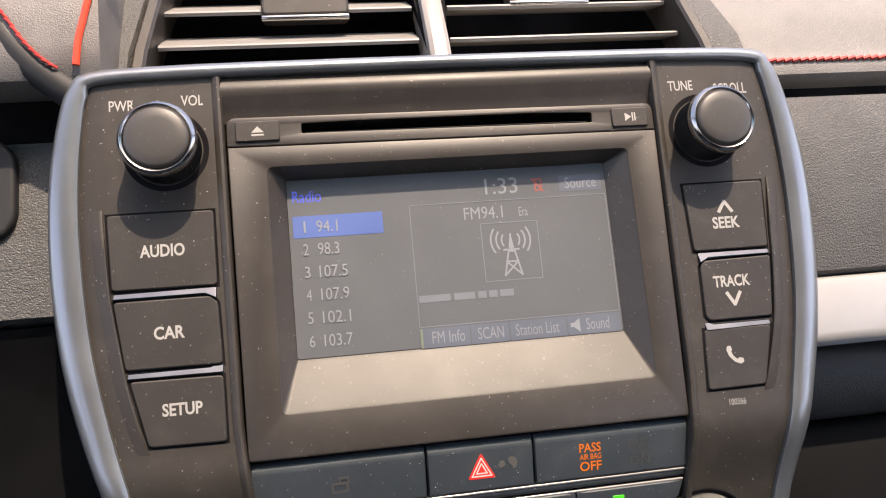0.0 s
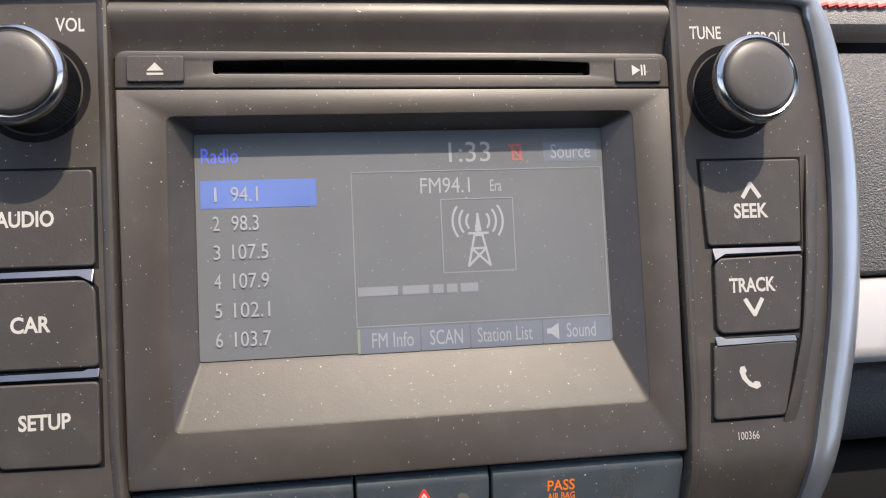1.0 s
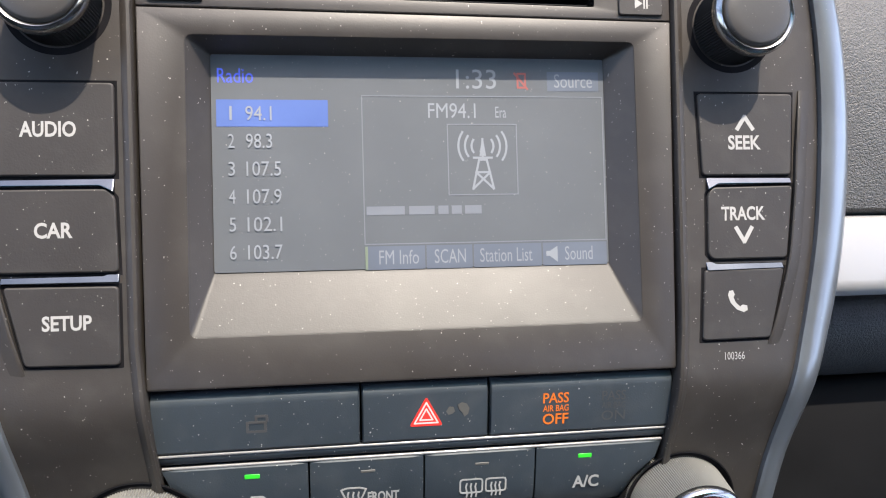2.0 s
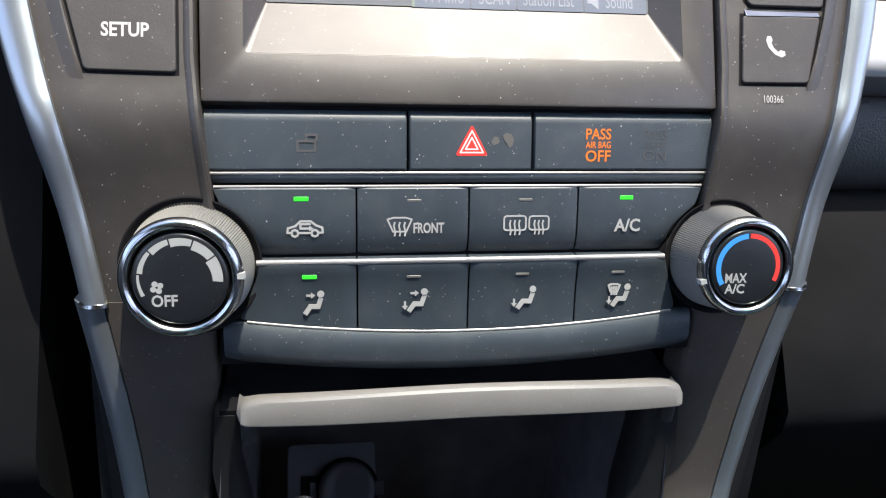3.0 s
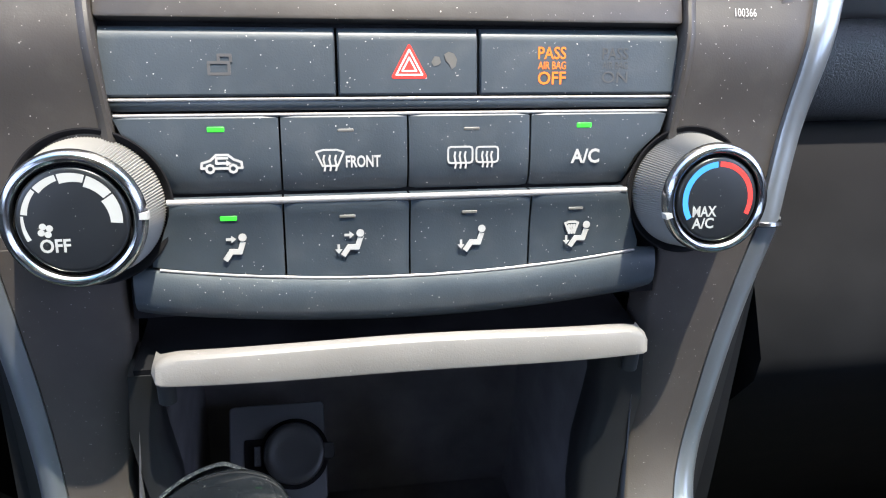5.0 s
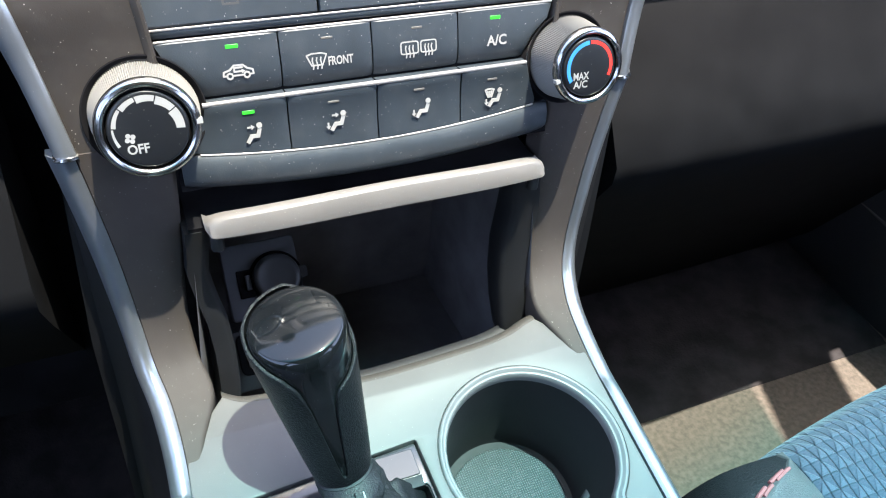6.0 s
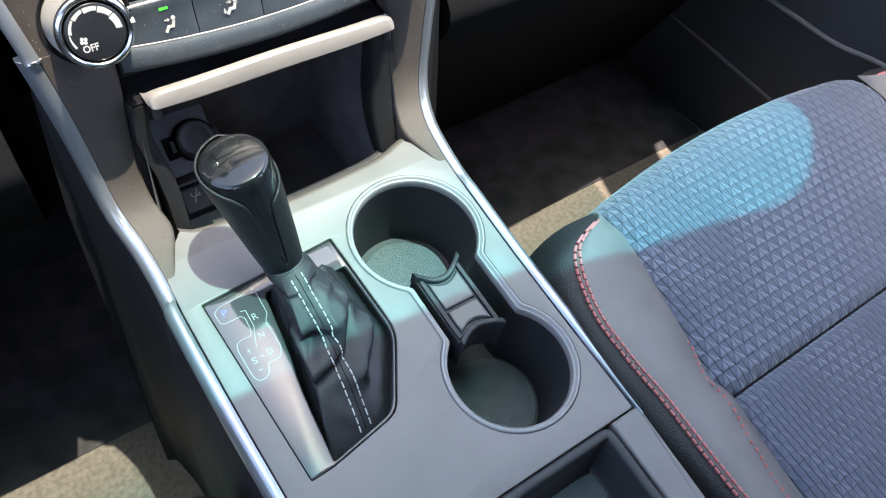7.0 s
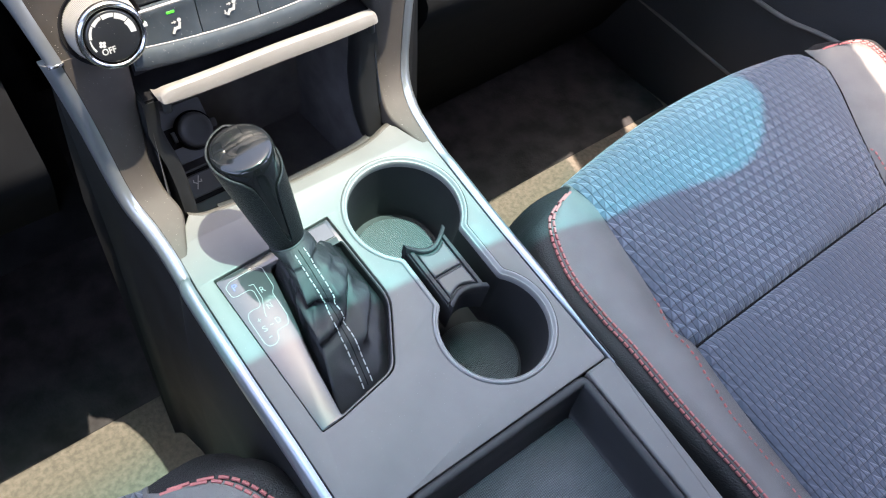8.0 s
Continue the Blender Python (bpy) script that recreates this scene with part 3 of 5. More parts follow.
    side = {"audio_button": [(-142.8, 107.5), (-101.2, 107.5), (-101.0, 76.6), (-141.8, 76.9)], "car_button": [(-141.4, 72.4), (-103.5, 72.4), (-101.2, 69.5), (-100.4, 44.9), (-137.6, 45.2)],
            "setup_button": [(-136.2, 40.8), (-100.6, 40.4), (-100.4, 14.4), (-129.8, 15.0)],
            "seek_button": [(141.9, 105.5), (103.8, 105.5), (104.8, 75.0), (140.2, 75.0)], "track_button": [(140.7, 71.0), (108.5, 70.6), (106.6, 68), (106.0, 46.0), (107.8, 43.9), (137.4, 43.9)],
            "phone_button": [(136.1, 40.2), (104.4, 40.2), (102.7, 14.2), (129.6, 14.4)]}
    words = {"audio_button": ("AUDIO", -130.4, 89.5, -113.0, 94.7), "car_button": ("CAR", -126.3, 56.4, -114.5, 61.6), "setup_button": ("SETUP", -124.3, 26.3, -109.0, 31.3),
             "seek_button": ("SEEK", 115.3, 84.5, 128.3, 89.9), "track_button": ("TRACK", 111.6, 58.2, 129.0, 63.4)}
    for name, poly in side.items():
        bm = bmesh.new()
        rim = inset(poly, -0.9)
        loft(bm, [[(x, y, -0.75) for x, y in rim], [(x, y, -0.70) for x, y in rim]])
        gap = part("button_gap", bm, PIT, root)
        shape = rounded(poly if area2(poly) > 0 else poly[::-1], 1.7, 4)
        b = part(name, block(shape, -6, 0.35, 0.6), BUTTON, root)
        if name in words:
            lettering(*words[name], 0.35, "caption", PRINT, b, bold=0.026)
    for c, up in ((122.2, True), (120.4, False)):
        cy = 94.5 if up else 52.9
        dy = 4.6 if up else -5.2
        part("symbol", strokes([[(c - 3.1, cy - dy / 2), (c, cy + dy / 2), (c + 3.1, cy - dy / 2)]], 1.5, 0.35), PRINT, root)
    handset = [(-3.4, 4.0), (-3.9, 2.4), (-3.0, -0.3), (-0.6, -2.9), (2.2, -4.0), (3.7, -3.2), (3.5, -1.6), (1.7, -1.2), (0.8, -1.9), (-0.9, -0.4), (-1.8, 1.6), (-1.2, 2.6), (-1.9, 4.2)]
    part("symbol", flat([[(x + 117.0, y + 28.2) for x, y in handset[::-1]]], 0.35), PRINT, root)
    # raised ridge outside each column of buttons
    for s in (-1, 1):
        line = smooth_path([(144.6, 110), (143.4, 92), (142.4, 76), (139.6, 56), (136.2, 36), (129.6, 11.6)] if s < 0 else [(145.0, 107), (142.6, 86), (141.4, 70), (138.4, 46), (134.4, 30), (128.6, 11.4)], 5)
        rings = []
        for i, (x, y) in enumerate(line):
            fade = min(1, (len(line) - 1 - i) / 3, 0.25 + i / 5)
            rings.append([(s * x, y, -2), (s * x, y, -0.8 + 1.5 * fade), (s * (x + 0.5), y, -0.75 + 1.8 * fade), (s * (x + 1.6), y, -0.75 + 1.5 * fade), (s * (x + 5.5), y, -0.9), (s * (x + 5.5), y, -2)])
        bm = bmesh.new()
        loft(bm, rings)
        part("button_ridge", bm, PLASTIC, root, "", 50)
    # bright bars between the side buttons
    for s in (-1, 1):
        for v, xo, xi in ((74.6, 141.4, 101.5), (42.9, 137.0, 100.4)):
            if s > 0:
                v, xo, xi = v - 1.6, xo - 1, xi + 5
            poly = [(xo, v - 1.2), (xo, v + 1.2), (xi, v + 1.5), (xi, v - 3.4), (xi + 4.5, v - 1.2)] if v > 60 or s > 0 else [(xo, v - 1.2), (xo, v + 1.2), (xi + 5, v + 1.2), (xi, v + 3.6), (xi, v - 1.4)]
            if s > 0 and v < 60:
                poly = [(xo, v - 1.2), (xo, v + 1.2), (xi + 4, v + 1.2), (xi, v + 3.4), (xi, v - 1.6)]
            poly = [(s * x, y) for x, y in poly]
            poly = poly if area2(poly) > 0 else poly[::-1]
            bm = block(rounded(poly, 0.5, 2), -3, 0.9, 0.35)
            for vert in bm.verts:
                if vert.co.z > 0:
                    vert.co.z -= 0.45 * (vert.co.y - (v - 2.0) * 0.001)
            part("bright_bar", bm, BAR, root, "chrome divider bar")
    # rotary knobs
    for cx, cy in ((-118.8, 133.9), (118.4, 130.7)):
        bm = bmesh.new()
        knob_teeth(bm, 14.2, -4, 13.5, 180)
        k = new("rotary_knob", finish("rotary_knob", bm, BLACK))
        k.parent, k.location = root, mm((cx, cy, 0))
        part("collar", lathe(bmesh.new(), [(12, 13.0), (14.7, 13.0), (15.2, 14.0), (15.2, 16.0), (14.6, 17.4), (13.6, 18.2), (12.7, 17.8), (12.3, 17.2), (12, 13.2)], 72, caps=(False, False)), CHROME, k, "chrome ring")
        part("cap", lathe(bmesh.new(), [(12.4, 16), (12.4, 17.6), (12.0, 18.5), (11.2, 19.0), (7.5, 19.3), (2, 19.4)], 64), KNOB, k)
        part("well", lathe(bmesh.new(), [(15.0, -0.9), (17.3, -0.72), (16.8, -0.6), (15.0, -0.7)], 48, caps=(False, False)), PIT, k)
    for body, *box in (("PWR", -140.6, 151.4, -130.6, 155.9), ("VOL", -112.0, 152.6, -102.9, 157.2), ("TUNE", 103.7, 150.0, 115.7, 154.7), ("SCROLL", 125.8, 147.6, 142.1, 152.8)):
        lettering(body, *box, -0.8, "caption", PRINT, root, bold=0.01)
    lettering("100366", 111.2, 6.9, 119.0, 9.7, 0.1, "caption", PRINT, root)
    screen_page(screen)
    for ob in screen.children:
        for v in ob.data.vertices:
            v.co.x, v.co.y = v.co.x * 1.024, 0.0803 + (v.co.y - 0.08) * 1.024
    return root


def screen_page(s):
    z = -10.4
    for k, (row, freq) in enumerate(zip("123456", ("94.1", "98.3", "107.5", "107.9", "102.1", "103.7"))):
        v = 98.9 - 9.55 * k
        lettering(row, -64.6 if k else -63.9, v - 2.4, -62.4 if k else -63.1, v + 2.4, z + 0.3, "row_number", LCD_TEXT, s)
        lettering(freq, -58.6, v - 2.5, (-49.8 if k < 2 else -47.0), v + 2.5, z + 0.3, "station", LCD_TEXT, s)
    part("selection_bar", flat([rect(-68.3, 94.3, -30.6, 103.6)], z, depth=0.1), LCD_BLUE, s, "blue highlighted row")
    lettering("Radio", -67.8, 109.4, -55.8, 114.4, z, "heading", LCD_BLUE_TEXT, s)
    lettering("1:33", 15.0, 108.0, 29.6, 115.0, z, "clock_digits", LCD_TEXT, s)
    part("phone_symbol", strokes([[(37.6, 108.6), (37.6, 113.6), (40.4, 113.6), (40.4, 108.6), (37.6, 108.6)], [(36.4, 113.8), (41.2, 108.0)]], 0.7, z), LCD_RED, s)
    part("source_tab", flat([rect(48.6, 107.4, 68.0, 114.4)], z, depth=0.08), LCD_TAB, s)
    lettering("Source", 51.2, 108.6, 65.6, 113.6, z + 0.1, "caption", LCD_TEXT, s)
    box = rect(-18.8, 53.0, 69.2, 105.2)
    part("page_border", strokes([box + box[:1]], 0.35, z, depth=0.08), LCD_DIM, s)
    lettering("FM94.1", 4.6, 97.4, 21.8, 102.8, z, "station", LCD_TEXT, s)
    lettering("Era", 29.0, 97.6, 33.0, 101.6, z, "caption", LCD_TEXT, s)
    box = rect(11.4, 70.0, 36.6, 95.2)
    part("picture_border", strokes([box + box[:1]], 0.35, z, depth=0.08), LCD_DIM, s)
    mast = [[(20.2, 72), (22.6, 82.5), (25.4, 82.5), (27.8, 72)], [(20.2, 72), (26.6, 78), (21.4, 78), (27.8, 72)], [(20.6, 83.2), (27.4, 83.2)], [(24, 83.2), (24, 90)], [(23.2, 84), (24, 89), (24.8, 84)]]
    for r in (4.0, 6.4, 8.8):
        for q in (-1, 1):
            mast.append([(24 + q * r * math.cos(a), 87.4 + r * math.sin(a)) for a in [(-0.62 + 1.24 * i / 8) for i in range(9)]])
    part("mast_symbol", strokes(mast, 0.75, z), LCD_TEXT, s, "grey radio mast picture")
    # song line as plain bars
    for a, b in ((-18, -4.6), (-3.0, 6.0), (7.4, 11.0), (12.2, 15.8), (17, 23)):
        part("song_bar", flat([rect(a, 63.2, b, 66.2)], z, depth=0.1), LCD_DIM, s)
    for a, b, body, x0, x1 in ((-18.8, 2.2, "FM Info", -14.0, 0.0), (2.8, 19.2, "SCAN", 5.6, 16.8), (19.8, 44.6, "Station List", 22.0, 41.2), (45.2, 69.2, "Sound", 53.4, 63.8)):
        part("tab", flat([rect(a, 44.0, b, 52.2)], z, depth=0.08), LCD_TAB, s)
        lettering(body, x0, 45.8, x1, 50.8, z + 0.1, "caption", LCD_TEXT, s)
    part("tab_mark", flat([rect(-18.8, 44.0, -17.9, 52.2)], z + 0.1, depth=0.08), LCD_GREEN, s)
    part("speaker_symbol", flat([[(46.4, 47.4), (47.8, 47.4), (50.6, 45.2), (50.6, 51.0), (47.8, 49.2), (46.4, 49.2)]], z + 0.1), LCD_TEXT, s)


head_unit()


# ---- climate panel ----
def climate_panel():
    root = thing("climate_control_panel", LOWER, "blue-black climate control panel with push buttons and two dials", "climate controls")
    bm = bmesh.new()
    back = [(-97, 6), (97, 6), (97, -30), (90, -60), (90, -88), (-90, -88), (-90, -60), (-97, -30)]
    loft(bm, [[(x, y, z) for x, y in back] for z in (-14, -4.5)])
    part("backing", bm, PIT, root)
    tops = [(-92.6, -22.8), (-22.0, 22.8), (23.6, 92.2)]
    keys = []
    for (a, b), name in zip(tops, ("blank_cover", "hazard_button", "airbag_indicator")):
        bm = bmesh.new()
        prof = [(3.6, -8), (3.6, -3.4), (2.8, -2.2), (1.2, -1.2), (-0.4, -0.9), (-16.4, -0.4), (-17.1, -0.8), (-17.4, -2.0), (-17.4, -8)]
        loft(bm, [[(x, v, n + d) for v, n in prof] for x, d in ((a, -0.8), (a + 0.5, 0), (b - 0.5, 0), (b, -0.8))])
        keys.append(part(name, bm, CLIMATE, root, smooth=25))
    bm = bmesh.new()
    loft(bm, [[(x, v, n) for v, n in ((-17.8, -8), (-17.8, -1.4), (-18.4, -0.9), (-20.8, -1.2), (-21.6, -2.0), (-21.6, -8))] for x in (-92.2, 91.4)])
    part("cross_strip", bm, CLIMATE, root, smooth=25)
    tri = lambda k: [(0.5 + 6.2 * k * math.cos(a), -8.2 + 6.6 * k * math.sin(a)) for a in (math.pi / 2, math.pi * 7 / 6, math.pi * 11 / 6)]
    part("warning_triangle", flat([rounded(tri(1.12), 1.2, 3)], -0.7, depth=0.25), RED, keys[1], "red hazard triangle")
    t2, t3 = tri(0.78), tri(0.42)
    part("triangle_line", strokes([t2 + t2[:1], t3 + t3[:1]], 0.55, -0.45), PALE_RED, keys[1])
    part("smudge", flat([[(7.6 + p, -8.4 + q) for p, q in ((0, 1.6), (1.1, 3.4), (2.6, 3.2), (3.2, 1.4), (2.2, 0.6), (0.8, 0.2))][::-1], [(11.6 + p, -9.4 + q) for p, q in ((0.6, 3.2), (0.2, 5.0), (1.6, 5.8), (3.4, 5.2), (4.4, 3.4), (3.9, 1.2), (2.6, 0.2), (1.9, 1.8))][::-1]], -0.54, depth=0.02), LED_OFF, keys[1], "worn grey scuff")
    for body, y0, y1, z in (("PASS", -5.9, -1.9, -0.70), ("AIR BAG", -9.1, -6.6, -0.60), ("OFF", -14.0, -9.8, -0.45)):
        lettering(body, 43.0, y0, 52.6, y1, z, "lit_caption", AMBER, keys[2], "amber lit caption", bold=0.015)
    for body, y0, y1, z in (("PASS", -5.9, -2.2, -0.70), ("AIR BAG", -9.0, -6.6, -0.60), ("ON", -13.6, -9.8, -0.45)):
        lettering(body, 65.2, y0, 74.2, y1, z, "unlit_caption", GHOST, keys[2])
    part("padlock_symbol", strokes([[(-61, -10.4), (-61, -7), (-55, -7), (-55, -10.4), (-61, -10.4)], [(-58, -7), (-58, -4.8), (-54.4, -4.8), (-54.4, -6.6)]], 0.9, -0.55), GHOST, keys[0])

    # two rows of push buttons
    cuts = [-90.6, -40.8, 0.0, 41.2, 90.0]
    def arc_left(v):
        d = 22.6 ** 2 - (v + 50) ** 2
        return -98 + math.sqrt(max(0, d)) if d > 0 else -90.6
    def low_edge(x):
        return -76.1 + 5.6 * (x / 80) ** 2
    rows = []
    for r in range(2):
        for c in range(4):
            x0, x1 = cuts[c] + 0.35, cuts[c + 1] - 0.35
            nv = 10
            prof = ([(-22.6, -3.4), (-23.0, -1.6), (-23.8, -0.9), (-30, -0.6), (-38, -0.7), (-43.0, -1.3), (-46.0, -2.6), (-47.6, -4.2)] if r == 0 else
                    [(-48.6, -2.2), (-49.0, 1.2), (-50.2, 2.5), (-51.6, 2.6), (-54, 1.9), (-62, 0.6), (-68, 0.2), (0, 0.0)])
            ring = []
            for v, n in prof:
                ring.append((v, n))
            bm = bmesh.new()
            cols = []
            for k in range(nv + 1):
                t = k / nv
                col = []
                for v, n in ring:
                    xa, xb = x0, x1
                    vv = v
                    if c == 0:
                        xa = max(x0, arc_left(v if v < -1 else -72)) if r == 0 else max(-82.0, arc_left(v if v else -72))
                    if c == 3:
                        xb = min(x1, -arc_left(v if v < -1 else -72)) if r == 0 else min(81.0, -arc_left(v if v else -72))
                    x = xa + (xb - xa) * t
                    if v == 0:
                        vv = low_edge(x)
                    edge = 0.7 if k in (0, nv) else 0.0
                    col.append((x, vv, n - edge))
                first, last = col[0], col[-1]
                cols.append([(first[0], first[1], -9)] + col + [(last[0], last[1] - 0.1, -9)])
            loft(bm, cols)
            rows.append(part("push_button", bm, CLIMATE, root, smooth=28))
    bar = lambda x, v, mat, par, n: part("indicator_light", block(rounded(rect(x - 2.6, v - (0.8 if mat is GREEN else 0.5), x + 2.6, v + (0.8 if mat is GREEN else 0.5)), 0.3, 2), n - 0.5, n + 0.22, 0.2), mat, par, "green lit indicator" if mat is GREEN else "")
    for k, (x, v) in enumerate(((-60.2, -27.2), (-20.2, -28.0), (21.0, -28.0), (59.8, -27.4))):
        bar(x, v, GREEN if k in (0, 3) else LED_OFF, rows[k], -0.75)
    for k, (x, v) in enumerate(((-57.8, -54.8), (-20.5, -55.4), (19.9, -55.3), (57.0, -55.3))):
        bar(x, v, GREEN if k == 0 else LED_OFF, rows[4 + k], 1.75)
    # printed symbols
    z = -0.62
    cx, cy = -59.0, -37.4
    car = [[(cx - 6.2, cy - 1.8), (cx - 6.0, cy - 0.2), (cx - 3.4, cy + 0.6), (cx - 1.6, cy + 2.3), (cx + 2.0, cy + 2.3), (cx + 3.8, cy + 0.8), (cx + 6.0, cy), (cx + 6.2, cy - 1.8), (cx + 4.8, cy - 1.8)],
           [(cx + 2.2, cy - 1.9), (cx - 2.4, cy - 1.9)], [(cx - 5, cy - 1.8), (cx - 6.2, cy - 1.8)],
           [(cx + 1.8, cy + 1.3), (cx - 1.6, cy + 1.3), (cx - 1.6, cy - 0.3), (cx + 1.6, cy - 0.3)]]
    for w in (-3.6, 3.4):
        car.append([(cx + w + 1.2 * math.cos(a), cy - 2.0 + 1.2 * math.sin(a)) for a in [i * math.pi / 4 for i in range(9)]])
    bm = strokes(car, 0.75, z)
    flat([[(cx + 1.4, cy - 1.3), (cx + 3.0, cy - 0.3), (cx + 1.4, cy + 0.7)]], z, bm)
    part("recirculation_symbol", bm, PRINT, rows[0])

    def demist(cx, cy, w, h, fan):
        lines = []
        if fan:
            lines.append([(cx - w, cy + h), (cx - w * 0.5, cy + h * 1.3), (cx + w * 0.5, cy + h * 1.3), (cx + w, cy + h), (cx + w * 0.55, cy - h), (cx - w * 0.55, cy - h), (cx - w, cy + h)])
        else:
            q = rounded(rect(cx - w, cy - h, cx + w, cy + h * 1.2), 1.0, 2)
            lines.append(q + q[:1])
        for o in (-0.42, 0, 0.42):
            lines.append([(cx + o * w + 0.25 * math.sin(k * 1.6), cy - h * 1.7 + k * h * 0.55) for k in range(5)])
        return lines

    part("demister_symbol", strokes(demist(-25.4, -37.0, 4.4, 2.2, True), 0.6, z), PRINT, rows[1])
    lettering("FRONT", -20.4, -39.9, -9.2, -36.0, z, "caption", PRINT, rows[1], bold=0.026)
    part("demister_symbol", strokes(demist(17.2, -36.8, 4.1, 2.4, False) + demist(26.3, -36.8, 3.7, 2.3, False), 0.6, z), PRINT, rows[2])
    lettering("A/C", 55.4, -40.2, 65.6, -35.3, z, "caption", PRINT, rows[3], bold=0.026)
    for k, cx in enumerate((-56.4, -19.0, 21.8, 58.8)):
        cy = -63.4
        bm = strokes([[(cx + 2.4, cy + 0.2), (cx + 1.5, cy - 2.5), (cx - 1.2, cy - 2.4), (cx - 2.9, cy - 4.8)]], 1.7, 0.75, depth=0.3)
        flat([circle(cx + 2.5, cy + 2.2, 1.3, 12)], 1.25, bm)
        lines = []
        def arrow(x, y, dx, dy):
            lines.append([(x, y), (x + dx * 1.6, y + dy * 1.6)])
            flat([[(x + dx * 1.4 - dy * 1.2, y + dy * 1.4 + dx * 1.2), (x + dx * 1.4 + dy * 1.2, y + dy * 1.4 - dx * 1.2), (x + dx * 2.9, y + dy * 2.9)]], 1.2, bm)
        if k in (0, 1):
            arrow(cx - 2.4, cy + 1.7, 1, 0)
        if k in (1, 2, 3):
            arrow(cx - 4.6, cy - 1.6, 0, -1)
        if k == 3:
            lines += [[(a * 0.8 + (cx - 3.6) * 0.2, b) for a, b in l] for l in demist(cx - 2.6, cy + 1.6, 2.8, 1.3, True)]
        strokes(lines, 0.8, 1.15, bm)
        part("airflow_symbol", bm, PRINT, rows[4 + k])
    # lower fascia below the buttons
    bm = bmesh.new()
    cols = []
    for k in range(25):
        x = -88.5 + 177 * k / 24
        top = low_edge(max(-80, min(80, x))) - 0.6
        sag = -90.2 + 6.5 * (x / 88) ** 2
        e = -1.5 if k in (0, 24) else 0
        cols.append([(x, top, -9), (x, top, -0.9 + e), (x, top - 0.8, 0.0 + e), (x, top * 0.6 + sag * 0.4, 0.9 + e), (x, sag + 2.2, 0.6 + e), (x, sag, -0.6 + e), (x, sag - 2.2, -3.5 + e), (x, sag - 4, -9), (x, sag - 4, -14)])
    loft(bm, cols)
    part("lower_fascia", bm, CLIMATE, root, smooth=45)
    # added pale beads that draw the sun's glint along the button rows
    for pts in ([(-76, -49.5, 1.5), (-30, -49.5, 1.9), (30, -49.5, 1.9), (75, -49.5, 1.5)], [(x, low_edge(x) - 0.7, -0.35) for x in range(-80, 81, 8)], [(-91.6, -18.1, -1.15), (91, -18.1, -1.15)], [(-90, -22.9, -1.7), (89.6, -22.9, -1.7)]):
        bm = bmesh.new()
        tube(bm, pts, 1.1 if pts[0][1] == -49.5 else 0.55, 10)
        part("edge", bm, GLINT, root, "pale bead that stands in for sun glint on the button edge", 80)
    # dials
    for s in (-1, 1):
        bm = bmesh.new()
        knob_teeth(bm, 18.8, -6, 17.5, 300, 3.0)
        k = new("dial", finish("dial", bm, RUBBER))
        k.parent, k.location = root, mm((s * 98.4, -50.4, 0))
        k.scale = (1.02, 1.02, 1) if s < 0 else (0.935, 0.935, 1)
        part("ring", lathe(bmesh.new(), [(15.6, 17.2), (18.9, 17.0), (19.4, 17.6), (19.6, 18.6), (19.4, 19.8), (18.9, 20.9), (18.1, 21.6), (17.2, 21.8), (16.4, 21.4), (15.9, 20.6), (15.6, 19.4)], 96, caps=(False, False)), CHROME, k, "chrome ring")
        face = part("face", lathe(bmesh.new(), [(15.0, 17.0), (15.0, 19.9), (14.7, 20.5), (14.2, 20.85), (13.4, 21.0), (4, 21.0)], 64), DIAL, k)
        part("groove", lathe(bmesh.new(), [(14.9, 17.2), (15.7, 17.4), (15.7, 18.6), (14.9, 18.6)], 64, caps=(False, False)), PIT, k)
        part("well", lathe(bmesh.new(), [(18.0, -3.0), (23.4, -0.6), (24.0, 0.35), (23.5, 0.5), (22.6, 0.1), (18.2, -4.0)], 64, caps=(False, False)), PIT, k)
        pa = radians(2) if s < 0 else radians(196)
        part("pointer", flat([[(math.cos(pa + d) * r, math.sin(pa + d) * r) for r, d in ((17.6, -0.05), (20.0, -0.05), (20.0, 0.05), (17.6, 0.05))]], 18.4, depth=3.3), PRINT, k)
        def band(a0, a1, r0, r1a, r1b, n=14):
            pts = [(r0 * math.cos(a), r0 * math.sin(a)) for a in [a0 + (a1 - a0) * i / n for i in range(n + 1)]]
            pts += [((r1a + (r1b - r1a) * (1 - i / n)) * math.cos(a), (r1a + (r1b - r1a) * (1 - i / n)) * math.sin(a)) for i, a in enumerate([a1 + (a0 - a1) * i / n for i in range(n + 1)])]
            return pts
        if s < 0:
            edges = [radians(a) for a in (206, 172, 136, 104, 70, 34, -6)]
            for i in range(6):
                w0, w1 = 0.7 + 0.5 * i, 1.2 + 0.5 * i
                part("fan_scale", flat([[(x, y) for x, y in band(edges[i] - 0.02, edges[i + 1] + 0.02, 13.2, 13.2 - w1, 13.2 - w0)][::-1]], 21.0), PRINT, face)
            lettering("OFF", -9.0, -8.9, -1.0, -5.0, 21.0, "caption", PRINT, face, bold=0.026)
            part("fan_symbol", flat([circle(-7.2 + 1.25 * math.cos(a), -2.6 + 1.25 * math.sin(a), 0.95, 10) for a in [i * math.pi / 2 + 0.5 for i in range(4)]], 21.0), PRINT, face)
        else:
            part("cold_scale", flat([band(radians(212), radians(94), 13.2, 11.2, 11.2)[::-1]], 21.0), BLUE, face)
            part("hot_scale", flat([band(radians(90), radians(-26), 13.2, 11.4, 11.4)[::-1]], 21.0), RED, face)
